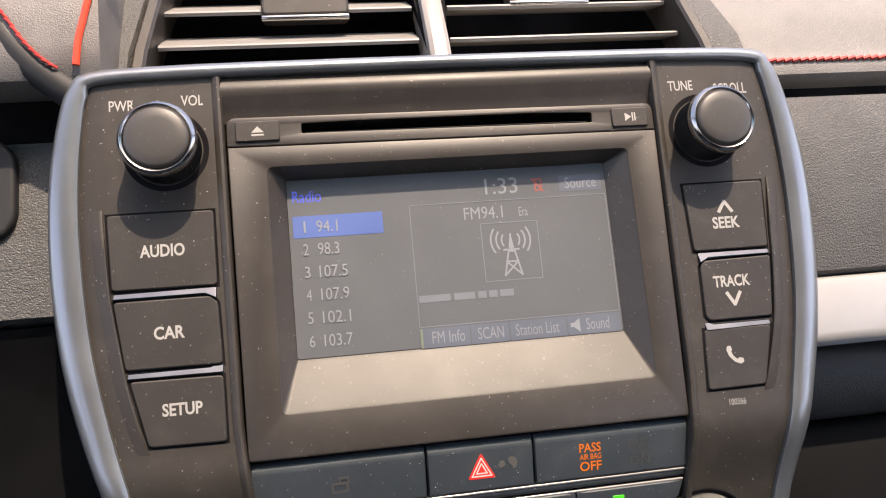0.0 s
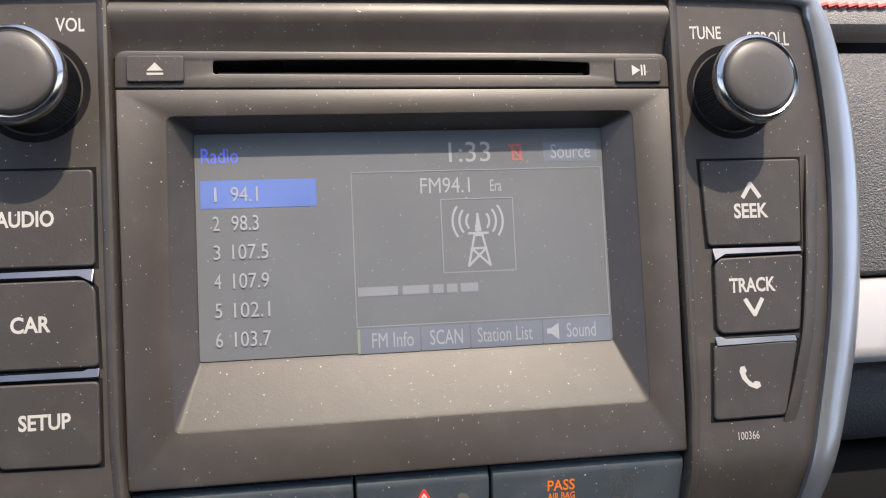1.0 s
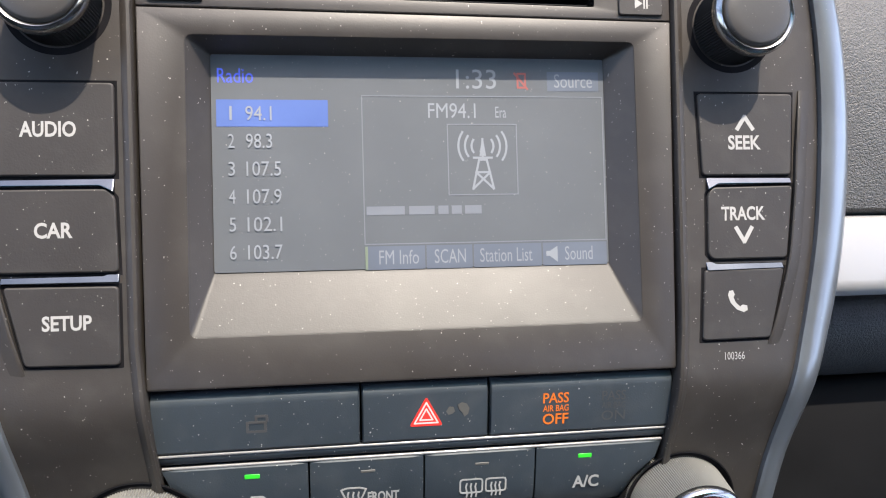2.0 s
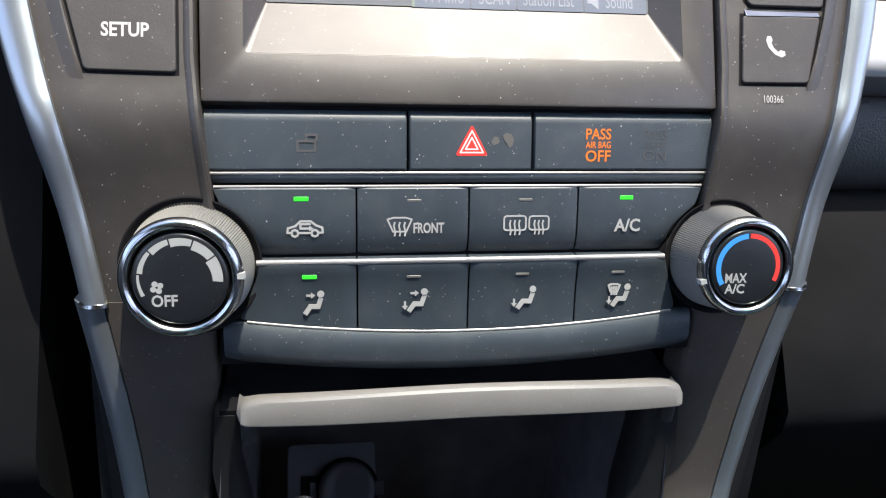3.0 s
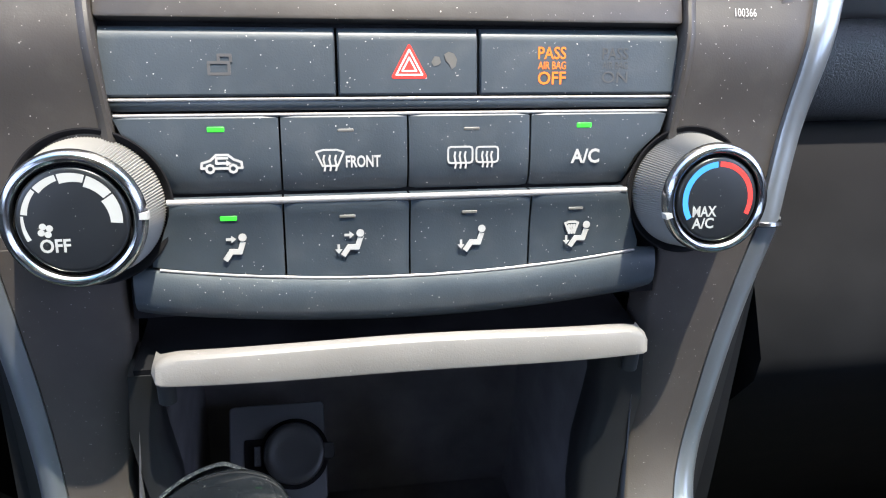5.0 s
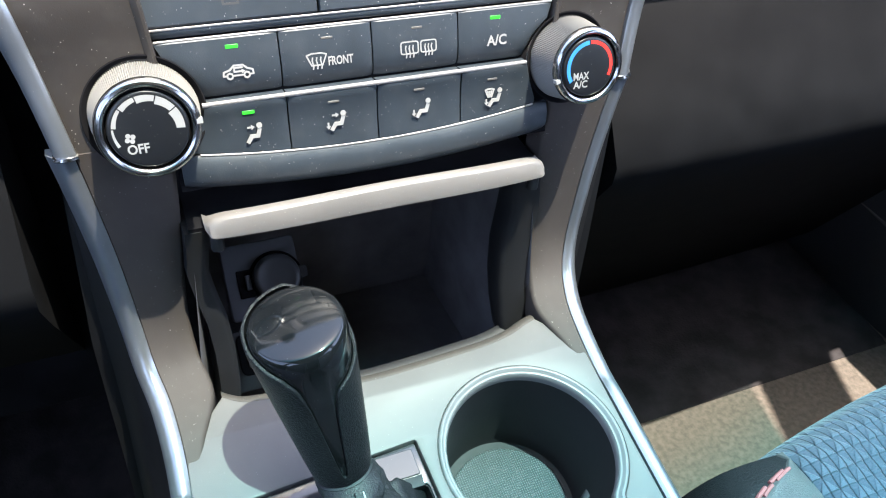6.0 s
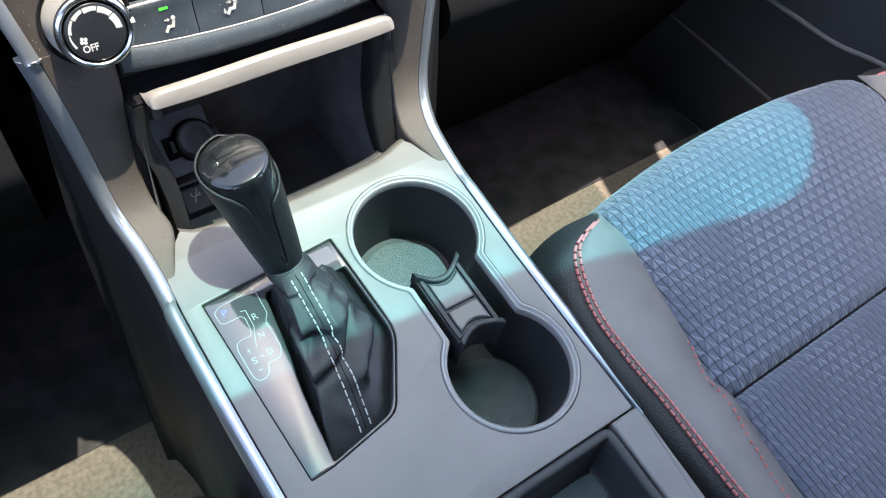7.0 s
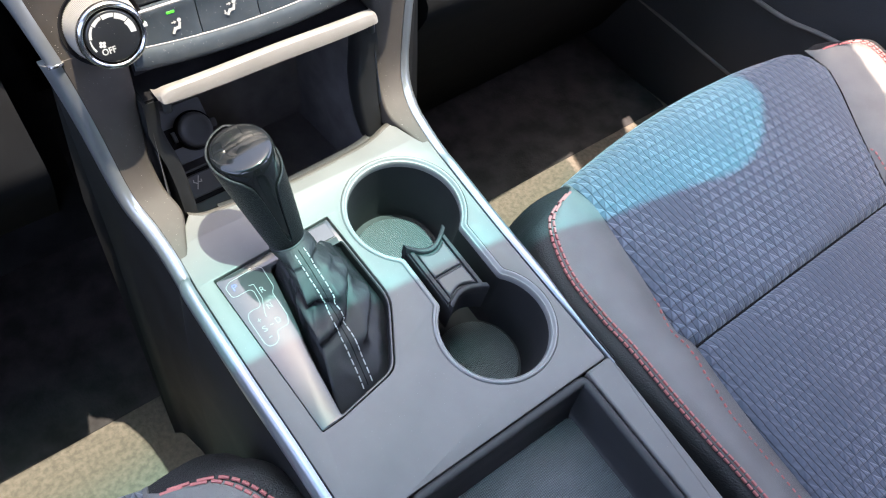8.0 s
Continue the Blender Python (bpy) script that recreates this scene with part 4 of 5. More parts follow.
            lettering("MAX", -9.2, -6.0, -0.2, -2.2, 21.0, "caption", PRINT, face, bold=0.026)
            lettering("A/C", -9.2, -10.2, -1.0, -6.4, 21.0, "caption", PRINT, face, bold=0.026)


climate_panel()


# ---- centre console ----
D_INV = DECKF.inverted()


def on_deck(x, y, z):
    return D_INV @ mm((x, y, z)) * 1000


# side rail: y, z, then trim edge and pocket edge across, right and left
RAIL = [(-15.6, 156.0, 127.0, 91, -128.0, -91), (-17.5, 134, 122.0, 89.5, -125.2, -91.5), (-19.5, 105, 117.2, 88.5, -122.2, -94), (-22, 81, 114.0, 88, -120.4, -96.5),
        (-26, 60, 110.4, 87.5, -119.0, -98), (-35, 45, 106.4, 86, -117.4, -97), (-51, 35.6, 102.4, 83.5, -114.0, -94), (-71, 28.6, 100.6, 90, -112.4, -102), (-94, 21.2, 100.4, 97, -112.4, -109)]
TRIM_RIGHT = [(130, 99.2), (72, 97.6), (5, 97.4), (-64, 98.2)]
TRIM_LEFT = [(136, -113.8), (64, -113.2), (6, -111.8), (-64, -110.8), (-240, -105)]


FRONT = smooth_path([(-91, 192), (-86, 188.4), (-80, 185.8), (-66, 184.0), (-40, 181.2), (-15.6, 179.4), (11.4, 180), (32, 181), (52, 182.4), (66, 185.2), (74, 188.2), (82, 190.6)], 4)


def console():
    root = thing("centre_console", DECKF, "grey plastic centre console with cup holders and silver edge trim", "centre console")
    left = [(x, v) for v, x in TRIM_LEFT]
    outline = [(-105.0, -240), (-75.5, -240), (-75.5, -57.4), (97.4, -57.4), (97.0, 5), (97.2, 72), (98.8, 130), (99.8, 157), (100.0, 170), (91, 180)] + FRONT[::-1] + [(-98, 184), (-112.0, 172), (-112.6, 156.5), (-113.4, 136), (-112.8, 64), (-111.4, 6), (-110.4, -64)]
    # figure-of-eight opening of the cup holders
    def cups(grow):
        pts = []
        c1, r1, c2, r2 = (47, 118.6), 43.2 + grow, (46.5, 5.5), 40.5 + grow
        xr, xl = 74 + grow, 22 - grow
        a = math.acos((xr - c1[0]) / r1)
        b = math.acos((c1[0] - xl) / r1)
        for i in range(49):
            t = -a + i / 48 * (math.pi + b + a)
            pts.append((c1[0] + r1 * math.cos(t), c1[1] + r1 * math.sin(t)))
        d = math.acos((c2[0] - xl) / r2)
        e = math.acos((xr - c2[0]) / r2)
        for i in range(49):
            t = math.pi - d + i / 48 * (math.pi + d + e)
            pts.append((c2[0] + r2 * math.cos(t), c2[1] + r2 * math.sin(t)))
        return rounded(pts, 2.2, 2)
    gear = [(-101.4, 135.6), (-95.6, 5.2), (-80.3, 6.0), (-32.6, 15.0), (-4.4, 61.5), (-7.6, 141.4)]
    gear = rounded(gear, [1, 1.5, 4, 8, 10, 1.5], 4)
    bm = bmesh.new()
    sheet(bm, rounded(outline, [2] * 4 + [0.6] * (len(outline) - 4), 3), [cups(5.0), gear], 0.0, 14, 0.8, 0.8)
    part("deck", bm, DECK, root, "grey matt console top")
    # rounded front lip that drops into the pocket, its slope's shade put into the brown
    bm = bmesh.new()
    rings = []
    for a, b in ((-1.2, -1.4), (0, -0.15), (1.4, -0.35), (3.4, -1.6), (5.6, -4.2), (7.4, -8.0), (8.4, -13), (8.6, -30)):
        rings.append([(x, v + a, b) for x, v in FRONT])
    loft(bm, rings, closed=False)
    part("deck_lip", bm, LIP, root, "", 80)
    # stepped rim round the cup holders
    bm = bmesh.new()
    loft(bm, [[(x, y, z) for x, y in cups(g)] for g, z in ((5.0, -2.5), (4.6, 0.2), (3.6, 0.9), (2.9, 0.7), (2.2, -1.2), (1.4, -1.6), (0.9, -1.3), (0.4, -2.0), (0, -4), (0, -8))], True, (False, False))
    part("cup_rim", bm, RIM, root, "raised grey rim", 60)
    bm = bmesh.new()
    loft(bm, [[(x, y, z) for x, y in cups(g)] for g, z in ((0, -7), (-0.6, -20), (-1.5, -40), (-3.5, -66), (-5, -69))], True, (False, True))
    part("cup_well", bm, BLACK, root, "black cup holder well", 60)
    for cx, cy, r in ((47, 117.5, 34), (46.5, 5.5, 33)):
        part("cup_mat", block(circle(cx, cy, r, 48), -69, -66.2, 1.0), MAT_RUBBER, root, "ribbed rubber cup mat")
    # divider between the cups
    body = []
    for i in range(9):
        t = i / 8
        body.append((25.5 + 34.2 * t, 90 - 9.5 * math.sin(math.pi * t)))
    for i in range(9):
        t = i / 8
        body.append((59.2 - 33.2 * t, 30 + 7.5 * math.sin(math.pi * t)))
    div = part("cup_divider", block(body[::-1], -30, -1.5, 1.2), BLACK, root, "black cup divider with two flaps")
    def strip(a, b, w, name, mat, lift):
        """A raised bar along a bowed line from a to b."""
        bm = bmesh.new()
        rings = []
        for i in range(13):
            t = i / 12
            x, y = a[0] + (b[0] - a[0]) * t, a[1] + (b[1] - a[1]) * t + w[1] * math.sin(math.pi * t)
            z = lift * (1 - 0.75 * math.sin(math.pi * t))
            rings.append([(x, y - w[0], -8), (x, y - w[0], z - 0.8), (x, y - w[0] * 0.6, z), (x, y + w[0] * 0.6, z), (x, y + w[0], z - 0.8), (x, y + w[0], -8)])
        loft(bm, rings)
        return part(name, bm, mat, div, "", 50)
    strip((25.2, 88.4), (60.2, 88.4), (2.2, -9.6), "divider_lip", BLACK, 4.6)
    strip((26.0, 32.0), (59.4, 32.0), (2.2, 7.4), "divider_lip", BLACK, 3.6)
    for xa, xb in ((26.6, 29.8), (55.4, 58.6)):
        part("side_rib", block(rect(xa, 36, xb, 84), -4, 0.9, 0.8), BLACK, div)
    top = [(30.8 + 23.6 * i / 8, 80.2 - 5.6 * math.sin(math.pi * i / 8)) for i in range(9)] + [(54.4, 57.6), (30.8, 57.6)]
    part("flap", block(top[::-1], -3, 0.5, 1.4), FLAP, div)
    low = [(30.8, 56.0), (54.4, 56.0)] + [(54.4 - 23.6 * i / 8, 38.8 + 4.4 * math.sin(math.pi * i / 8)) for i in range(9)]
    part("flap", block(low[::-1], -3, 0.8, 1.6), FLAP, div)
    # rail plates that climb to the dash
    for s in (0, 1):
        rows = []
        for st in smooth_path(RAIL, 5):
            y, z, xo, xi = st[0], st[1], st[2 + 2 * s], st[3 + 2 * s]
            rows.append((y, z, xo, xi))
        rings = []
        for i, (y, z, xo, xi) in enumerate(rows):
            a, b = rows[max(i - 1, 0)], rows[min(i + 1, len(rows) - 1)]
            d = Vector((0, b[0] - a[0], b[1] - a[1])).normalized()
            n = d.cross(Vector((1, 0, 0)))
            n = n if n.y < 0 else -n
            q = 1 if xo > xi else -1
            ring = []
            for x, h in ((xi, -16), (xi, -2.2), (xi + q * 0.7, -0.8), (xi + q * 2, -0.1), (xi * 0.5 + xo * 0.5, 0.0), (xo, 0.0), (xo + q, -1), (xo + q, -16)):
                p = Vector((x, y, z)) + n * h
                ring.append(tuple(on_deck(*p)))
            rings.append(ring)
        bm = bmesh.new()
        loft(bm, rings)
        part("rail", bm, RAIL_PLASTIC, root, "taupe side rail plate", 40)
        # silver edge trim along rail and deck
        line = [(Vector((0, st[0], st[1])), st[2 + 2 * s]) for st in RAIL]
        for v, x in (TRIM_LEFT if s else TRIM_RIGHT):
            p = DECKF @ mm((0, v, 0)) * 1000
            line.append((Vector((0, p.y, p.z)), x))
        line = smooth_path([(x, p.y, p.z) for p, x in line], 5)
        q = -1 if s else 1
        rings = []
        for i, p in enumerate(line):
            a, b = Vector(line[max(i - 1, 0)]), Vector(line[min(i + 1, len(line) - 1)])
            d = (b - a)
            d.x = 0
            d.normalize()
            n = d.cross(Vector((1, 0, 0)))
            n = n if n.z > 0 and abs(n.z) > 0.3 or n.y < 0 else -n
            far = i / (len(line) - 1)
            w = 10.5 - 2.0 * far if s else 11.4 - 2.2 * far
            if not s and far > 0.9:
                w *= max(0.3, (1 - far) / 0.1)
            ring = []
            for k in range(8):
                t = k / 7
                ring.append(Vector(p) + Vector((q * (0.6 + w * t), 0, 0)) + n * (2.6 * math.sin(math.pi * (0.12 + 0.82 * t)) - 0.6 - 4.0 * t ** 3))
            ring.append(Vector(p) + Vector((q * (w + 0.6), 0, 0)) - n * 9)
            ring.append(Vector(p) + Vector((q * 0.6, 0, 0)) - n * 9)
            rings.append([tuple(on_deck(*v)) for v in ring])
        bm = bmesh.new()
        loft(bm, rings)
        part("edge_trim", bm, SATIN, root, "satin silver edge trim", 50)
        # side skirt down to the floor
        bm = bmesh.new()
        rings = []
        for x, y, z in line:
            x0 = x + q * 8
            rings.append([tuple(on_deck(*v)) for v in ((x0 - q * 2, y + 4, z - 3), (x0, y + 5, z - 5), (x0 + q * 10, y + 12, z - 120), (x0 + q * 22, y + 12, -335), (x0 - q * 8, y + 12, -335), (x0 - q * 8, y + 8, z - 8))])
        loft(bm, rings)
        part("side_skirt", bm, DEEP, root, "black console side panel", 50)
    # storage pocket under the climate panel
    bm = bmesh.new()
    front = [(-90, -24, 112), (-99, -40, 20), (-97, -48, 12), (82, -48, 12), (86, -40, 20), (84, -24, 112)]
    drop = [(-90, -6, 112), (-96, -30, -40), (-92, -30, -62), (80, -30, -62), (84, -30, -40), (82, -6, 112)]
    deep = [(-86, 92, 112), (-90, 92, -40), (-88, 92, -62), (76, 92, -62), (79, 92, -40), (78, 92, 112)]
    loft(bm, [[tuple(on_deck(*p)) for p in ring] for ring in (front, drop, deep)], True, (False, True))
    part("pocket", bm, POCKET, root, "black storage pocket", 30)
    # added black sheet in place of the fascia's shadow above the lid
    bm = bmesh.new()
    loft(bm, [[tuple(on_deck(x, y, z)) for x, y in rect(-91, -26, 86, 40)] for z in (113, 116)])
    part("pocket_roof", bm, PIT, root)
    # curved ribs at the pocket's mouth
    for s in (-1, 1):
        bm = bmesh.new()
        x0, wide = (70, 16) if s > 0 else (-83, 10)
        rings = []
        for z, dx, y in ((114, 0, -24), (100, 1.0, -25), (90, 2.2, -25), (80, 1.0, -26), (62, -2.4, -29), (42, -3.6, -33), (24, -3.0, -38), (6, -1.0, -44)):
            x = x0 + s * dx
            rings.append([tuple(on_deck(*p)) for p in ((x, y, z), (x + s * 3, y - 2.5, z), (x + s * wide, y - 2.5, z), (x + s * (wide + 1), y + 18, z), (x + s * 2, y + 18, z))])
        loft(bm, rings)
        part("pocket_cheek", bm, DEEP, root, smooth=60)
    bm = bmesh.new()
    sill = [(x, v) for x, v in FRONT if -70 < x < 72]
    loft(bm, [[(x, v + 9.4, -40), (x, v + 9.4, -17.5), (x, v + 10.2, -16.6), (x, v + 16.4, -16.6), (x, v + 17.2, -17.4), (x, v + 17.2, -40)] for x, v in sill])
    part("pocket_sill", bm, BLACK, root, "dark grey ledge behind the lip", 50)
    # rear tray
    bm = bmesh.new()
    ro = rounded([(-74.5, -58.2), (-74.5, -300), (76.5, -300), (76.5, -58.2)], [8, 3, 3, 8], 5)
    rings = []
    for g, z in ((0, -14), (0, -1.2), (0.8, -0.2), (2, 0.4), (5, 0.4), (6.2, -0.4), (6.8, -2), (8.5, -16), (12, -30), (14, -33), (17, -34)):
        rings.append([(x, y, z) for x, y in inset(ro, g)])
    loft(bm, rings, True, (False, True))
    part("tray", bm, BLACK, root, "black open tray", 45)
    part("tray_mat", block(rounded([(-60.5, -72.5), (-60.5, -288), (62.5, -288), (62.5, -72.5)], 5), -38, -32.2, 0.8), MAT_RUBBER, root, "ribbed rubber tray mat")
    part("tray_side", block(rounded([(78.0, -58.4), (78.0, -300), (94, -300), (101.0, -58.4)][::-1], 1.5), -40, 0.6, 1.6), DECK, root)
    part("tray_pedestal", block([(-96, -420), (92, -420), (92, -300), (-96, -300)], -120, -6, 2), BLACK, root)
    return root


console()


def storage_lid():
    # bar-shaped lid below the fascia
    rings = []
    for k in range(97):
        t = k / 96
        x = -84.2 + 168.2 * t
        u = abs(2 * t - 1)
        zc = 130.0 - 5.6 * u ** 2
        low = 1 - 0.2 * u ** 2
        y0 = -40.5 + 6 * u ** 3
        sec = [(6.0, 5.5), (6.5, 3.6), (6.35, 2.2), (5.6, 1.1), (4.4, 0.4), (-3.0, -2.0), (-3.9, -2.0), (-4.4, -1.2), (-4.4, 4), (-3.5, 9), (2.0, 11)]
        end = max(0, (u - 0.955) / 0.045)
        k = max(0.5, (1 - min(1, end) ** 3) ** 0.4)
        rings.append([(x, y0 + 3.0 * end ** 3 + 3 + (b - 3) * (0.4 + 0.6 * k if b < 6 else 1), zc + 0.3 + ((a - 0.8) - 5.7) * 0.95 * low * k - 3.0 * (1 - k) - 0.32 * (a + 4.4) * max(0, (u - 0.86) / 0.14) ** 2.5) for a, b in sec])
    bm = bmesh.new()
    loft(bm, rings)
    ob = solo("storage_lid", bm, LID, Matrix(), "taupe plastic bar lid above the open pocket", "lid", smooth=24)
    for x in (-80, 78):
        bm = bmesh.new()
        loft(bm, [[(x + 3.0 * math.cos(a), -33 + 3.0 * math.sin(a), z) for a in [i * math.pi / 6 for i in range(12)]] for z in (108.5, 117)])
        part("stop", bm, BLACK, ob)


storage_lid()


def sockets():
    m = tilted(45, (-0.0435, 0.0445, 0.0120))
    o = thing("power_outlet", m, "black round power outlet with closed cap", "power outlet")
    part("socket_plate", block(rounded([(-30, -22), (15, -22), (15, 24), (-30, 24)], 3), -8, 0, 0.8), SOCKET, o)
    part("cap_well", lathe(bmesh.new(), [(14.6, -1), (16.4, 0.1), (16.4, 0.5), (14.4, 0.6)], 48, caps=(False, False)), PIT, o)
    part("cap", lathe(bmesh.new(), [(14.2, -2), (14.2, 5.2), (13.8, 6.6), (12.6, 7.4), (10.8, 7.6), (9.6, 7.0), (5, 6.8), (2, 6.8)], 56), SOCKET_DARK, o)
    part("hinge", block(rounded(rect(-23, -9, -14, 8), 0.8), 0, 1.0, 0.4), PIT, o)
    part("hinge_pin", block(rounded(rect(-18.5, -4.5, -15.4, 4.5), 0.5), 0.6, 3.4, 0.5), SOCKET, o)
    part("tab", block(rounded(rect(13, -4, 19, 4), 2.4), 0, 4.4, 0.8), BLACK, o)
    m = tilted(45, (-0.0600, 0.0165, -0.0160))
    o = thing("usb_port", m, "black usb socket panel in the pocket", "usb port")
    part("socket_plate", block(rounded(rect(-24, -24, 40, 12.5), 2), -8, 0, 0.8), SOCKET_DARK, o)
    part("surround", block(rounded(rect(-15, -15, 32, 10), 5), 0, 1.4, 0.8), PIT, o)
    part("cover", block(rounded(rect(-10, -11, 28, 7.5), 2), 0, 2.8, 1.2), SOCKET_DARK, o)
    part("symbol", strokes([[(-2, -4.5), (2.8, 5)], [(0, -0.7), (-2.8, 1.6), (-2.2, 3.0)], [(0.7, 0.7), (3.6, 0), (3.6, 1.9)]], 0.8, 2.8), PRINT, o)


sockets()


# ---- gear shifter ----
def shifter():
    root = thing("gear_shifter", DECKF, "gloss black and leather automatic gear shifter with stitched boot", "gear shifter")
    outer = rounded([(-100.6, 134.8), (-95.0, 6.0), (-80.4, 6.8), (-33.2, 15.8), (-5.2, 61.8), (-8.4, 140.6)], [1, 1.5, 4, 8, 10, 1.5], 4)
    opening = rounded([(-64, 127), (-69.5, 84), (-75.5, 50), (-79.4, 8.6), (-34.0, 17.4), (-6.6, 62.2), (-9.0, 119)], [6, 10, 12, 2, 8, 9, 2], 4)
    bm = bmesh.new()
    sheet(bm, outer, [opening], -1.8, 10, 0.7, 0.7)
    panel = part("indicator_panel", bm, GATE, root, "smoked gloss gate panel with printed positions")
    bm = bmesh.new()
    loft(bm, [[(x, y, z) for x, y in inset(opening, g)] for g, z in ((-0.2, -2.6), (0.4, -3), (1.6, -18), (2, -26))], True, (False, True))
    part("boot_well", bm, BLACK, root)
    z = -1.8
    gate = [(-96.6, 118.5), (-97.2, 127), (-93.0, 130.0), (-71.5, 131.4), (-68.4, 129), (-68.8, 112), (-72.0, 108), (-72.0, 88), (-74.6, 82.0), (-83.6, 81.6), (-85.7, 75.6), (-89.4, 73.4), (-93.6, 74.2), (-95.2, 78), (-95.5, 98), (-94, 102.2), (-90, 103.2),
            (-84.6, 102.8), (-82.8, 105.4), (-82.1, 115.6), (-84, 118.0), (-93.6, 117.6)]
    gate = rounded(gate, 1.6, 3)
    gate = gate + gate[:1]
    slot_line = [(-82.8, 121.0), (-79.6, 120.2), (-79.9, 108), (-83.8, 98), (-84.6, 94.4)]
    part("gate_line", strokes([gate, slot_line], 0.5, z), GATE_PRINT, panel)
    for body, x, y, h, mt in (("P", -91.4, 124.6, 4.6, LCD_BLUE_TEXT), ("R", -76.4, 113.8, 4.6, GATE_PRINT), ("N", -78.6, 100.4, 4.4, GATE_PRINT), ("D", -79.1, 88.3, 4.6, GATE_PRINT), ("S", -89.8, 87.0, 4.4, GATE_PRINT), ("+", -89.9, 94.3, 3.4, GATE_PRINT), ("-", -84.3, 87.5, 0.7, GATE_PRINT), ("-", -89.5, 79.9, 0.7, GATE_PRINT)):
        w = 2.4 if h < 1 else h * 0.72
        lettering(body, x - w / 2, y - h / 2, x + w / 2, y + h / 2, z, "position_mark", mt, panel)
    part("release_edge", block(rect(-31, 118.6, -10.6, 124.2), -6, -1.5, 0.3), BLACK, root)
    part("release_cover", block(rounded(rect(-30, 124.5, -11, 138), 1), -2, -1.2, 0.4), GATE, root)
    # leather boot, gathered at the collar and folded
    collar = on_deck(-49, -118, 43)
    top = on_deck(-61.0, -92.0, 120.0)
    axis = (top - collar).normalized()
    side = axis.cross(Vector((0, 1, 0))).normalized()
    fwd = side.cross(axis)
    base = smooth_path(inset(opening, 1.0) + inset(opening, 1.0)[:1], 3)
    cx, cy = -44.0, 66.0

    def reach(ang):
        """Distance from the boot's middle to the edge of the opening in that direction."""
        d = Vector((math.cos(ang), math.sin(ang)))
        best = 20.0
        for a, b in zip(base, base[1:]):
            ex, ey = b[0] - a[0], b[1] - a[1]
            det = d.x * -ey + d.y * ex
            if abs(det) < 1e-9:
                continue
            qx, qy = a[0] - cx, a[1] - cy
            k, w = (qx * -ey + qy * ex) / det, (d.x * qy - d.y * qx) / det
            if k > 0 and -1e-6 <= w <= 1.000001:
                best = max(best, k)
        return best

    # creases and pillows: from (angle, level) to (angle, level), width, height
    FOLDS = [((-185, 0.58), (-118, 0.50), 0.060, -8.0), ((-118, 0.50), (-96, 0.49), 0.050, -3.0), ((-75, 0.56), (-10, 0.50), 0.120, 5.0), ((-82, 0.33), (-15, 0.44), 0.045, -6.5),
             ((-78, 0.27), (-12, 0.22), 0.055, 5.0), ((-66, 0.15), (-14, 0.10), 0.040, -4.5), ((-170, 0.30), (-108, 0.33), 0.030, -3.0), ((-165, 0.40), (-112, 0.42), 0.050, 3.0),
             ((-180, 0.84), (-112, 0.81), 0.022, -2.0), ((-60, 0.80), (10, 0.74), 0.030, -2.2), ((-55, 0.70), (20, 0.62), 0.035, 1.6), ((-112, 0.18), (-100, 0.07), 0.050, 2.0), ((20, 0.40), (120, 0.45), 0.060, -4.0)]

    def fold(ang, t):
        total = 0.0
        deg = math.degrees(ang)
        for (a0, t0), (a1, t1), w, h in FOLDS:
            for turn in (-360, 0, 360):
                g = deg + turn
                k = min(1, max(0, (g - a0) / (a1 - a0)))
                across = (t - (t0 + (t1 - t0) * k)) / w
                beyond = max(0, a0 - g, g - a1) / 14
                total += 1.25 * h * math.exp(-across * across - beyond * beyond)
        return total

    def skin(ang, t):
        r = reach(ang)
        left = max(0, -math.cos(ang))
        low = Vector((cx + r * math.cos(ang), cy + r * math.sin(ang), -11 - 6 * left))
        rad = 14.6 - 1.6 * min(1, max(0, t - 0.9) * 12)
        hi = collar - axis * 1.0 - side * rad * math.cos(ang) + fwd * rad * math.sin(ang)
        rear = max(0, -math.sin(ang))
        mid = Vector((cx + r * math.cos(ang), cy + r * math.sin(ang), 0)) * 0.40 + Vector((collar.x, collar.y, 0)) * 0.60
        mid = mid + Vector((7 * left ** 2, -5 * rear, 15 + 5 * rear + 4 * max(0, math.cos(ang))))
        p = low * (1 - t) ** 2 + mid * 2 * t * (1 - t) + hi * t * t
        fade = math.sin(math.pi * min(1, t * 1.02)) ** 0.5
        wrinkle = 1.3 * noise.noise(Vector((2.2 * math.cos(ang), 2.2 * math.sin(ang), 7 * t))) + 0.5 * noise.noise(Vector((6 * math.cos(ang), 6 * math.sin(ang), 16 * t)))
        return p + Vector((math.cos(ang), math.sin(ang), 0.35)) * fade * (fold(ang, t) + wrinkle)

    n, levels = 168, 64
    rings = [[tuple(skin(-math.pi + 2 * math.pi * i / n, k / levels)) for i in range(n)] for k in range(levels + 1)]
    bm = bmesh.new()
    loft(bm, rings, True, (False, True))
    boot = part("boot", bm, BOOT, root, "black leather gaiter with pale stitching", 180)

    # two lines of pale stitching down the rear seam
    def seam(shift, lift):
        pts = []
        for k in range(181):
            t = 0.035 + 0.93 * k / 180
            a = radians(-99 + 14 * t)
            p, q = skin(a, t), skin(a + 0.05, t)
            d = (q - p)
            step = 0.05 * shift / max(0.5, d.length)
            p = skin(a + step, t)
            du, dv = skin(a + step + 0.03, t) - p, skin(a + step, t + 0.02) - p
            nrm = du.cross(dv).normalized()
            nrm = nrm if nrm.y < 0 or nrm.z > 0.5 else -nrm
            pts.append(p + nrm * lift)
        return pts
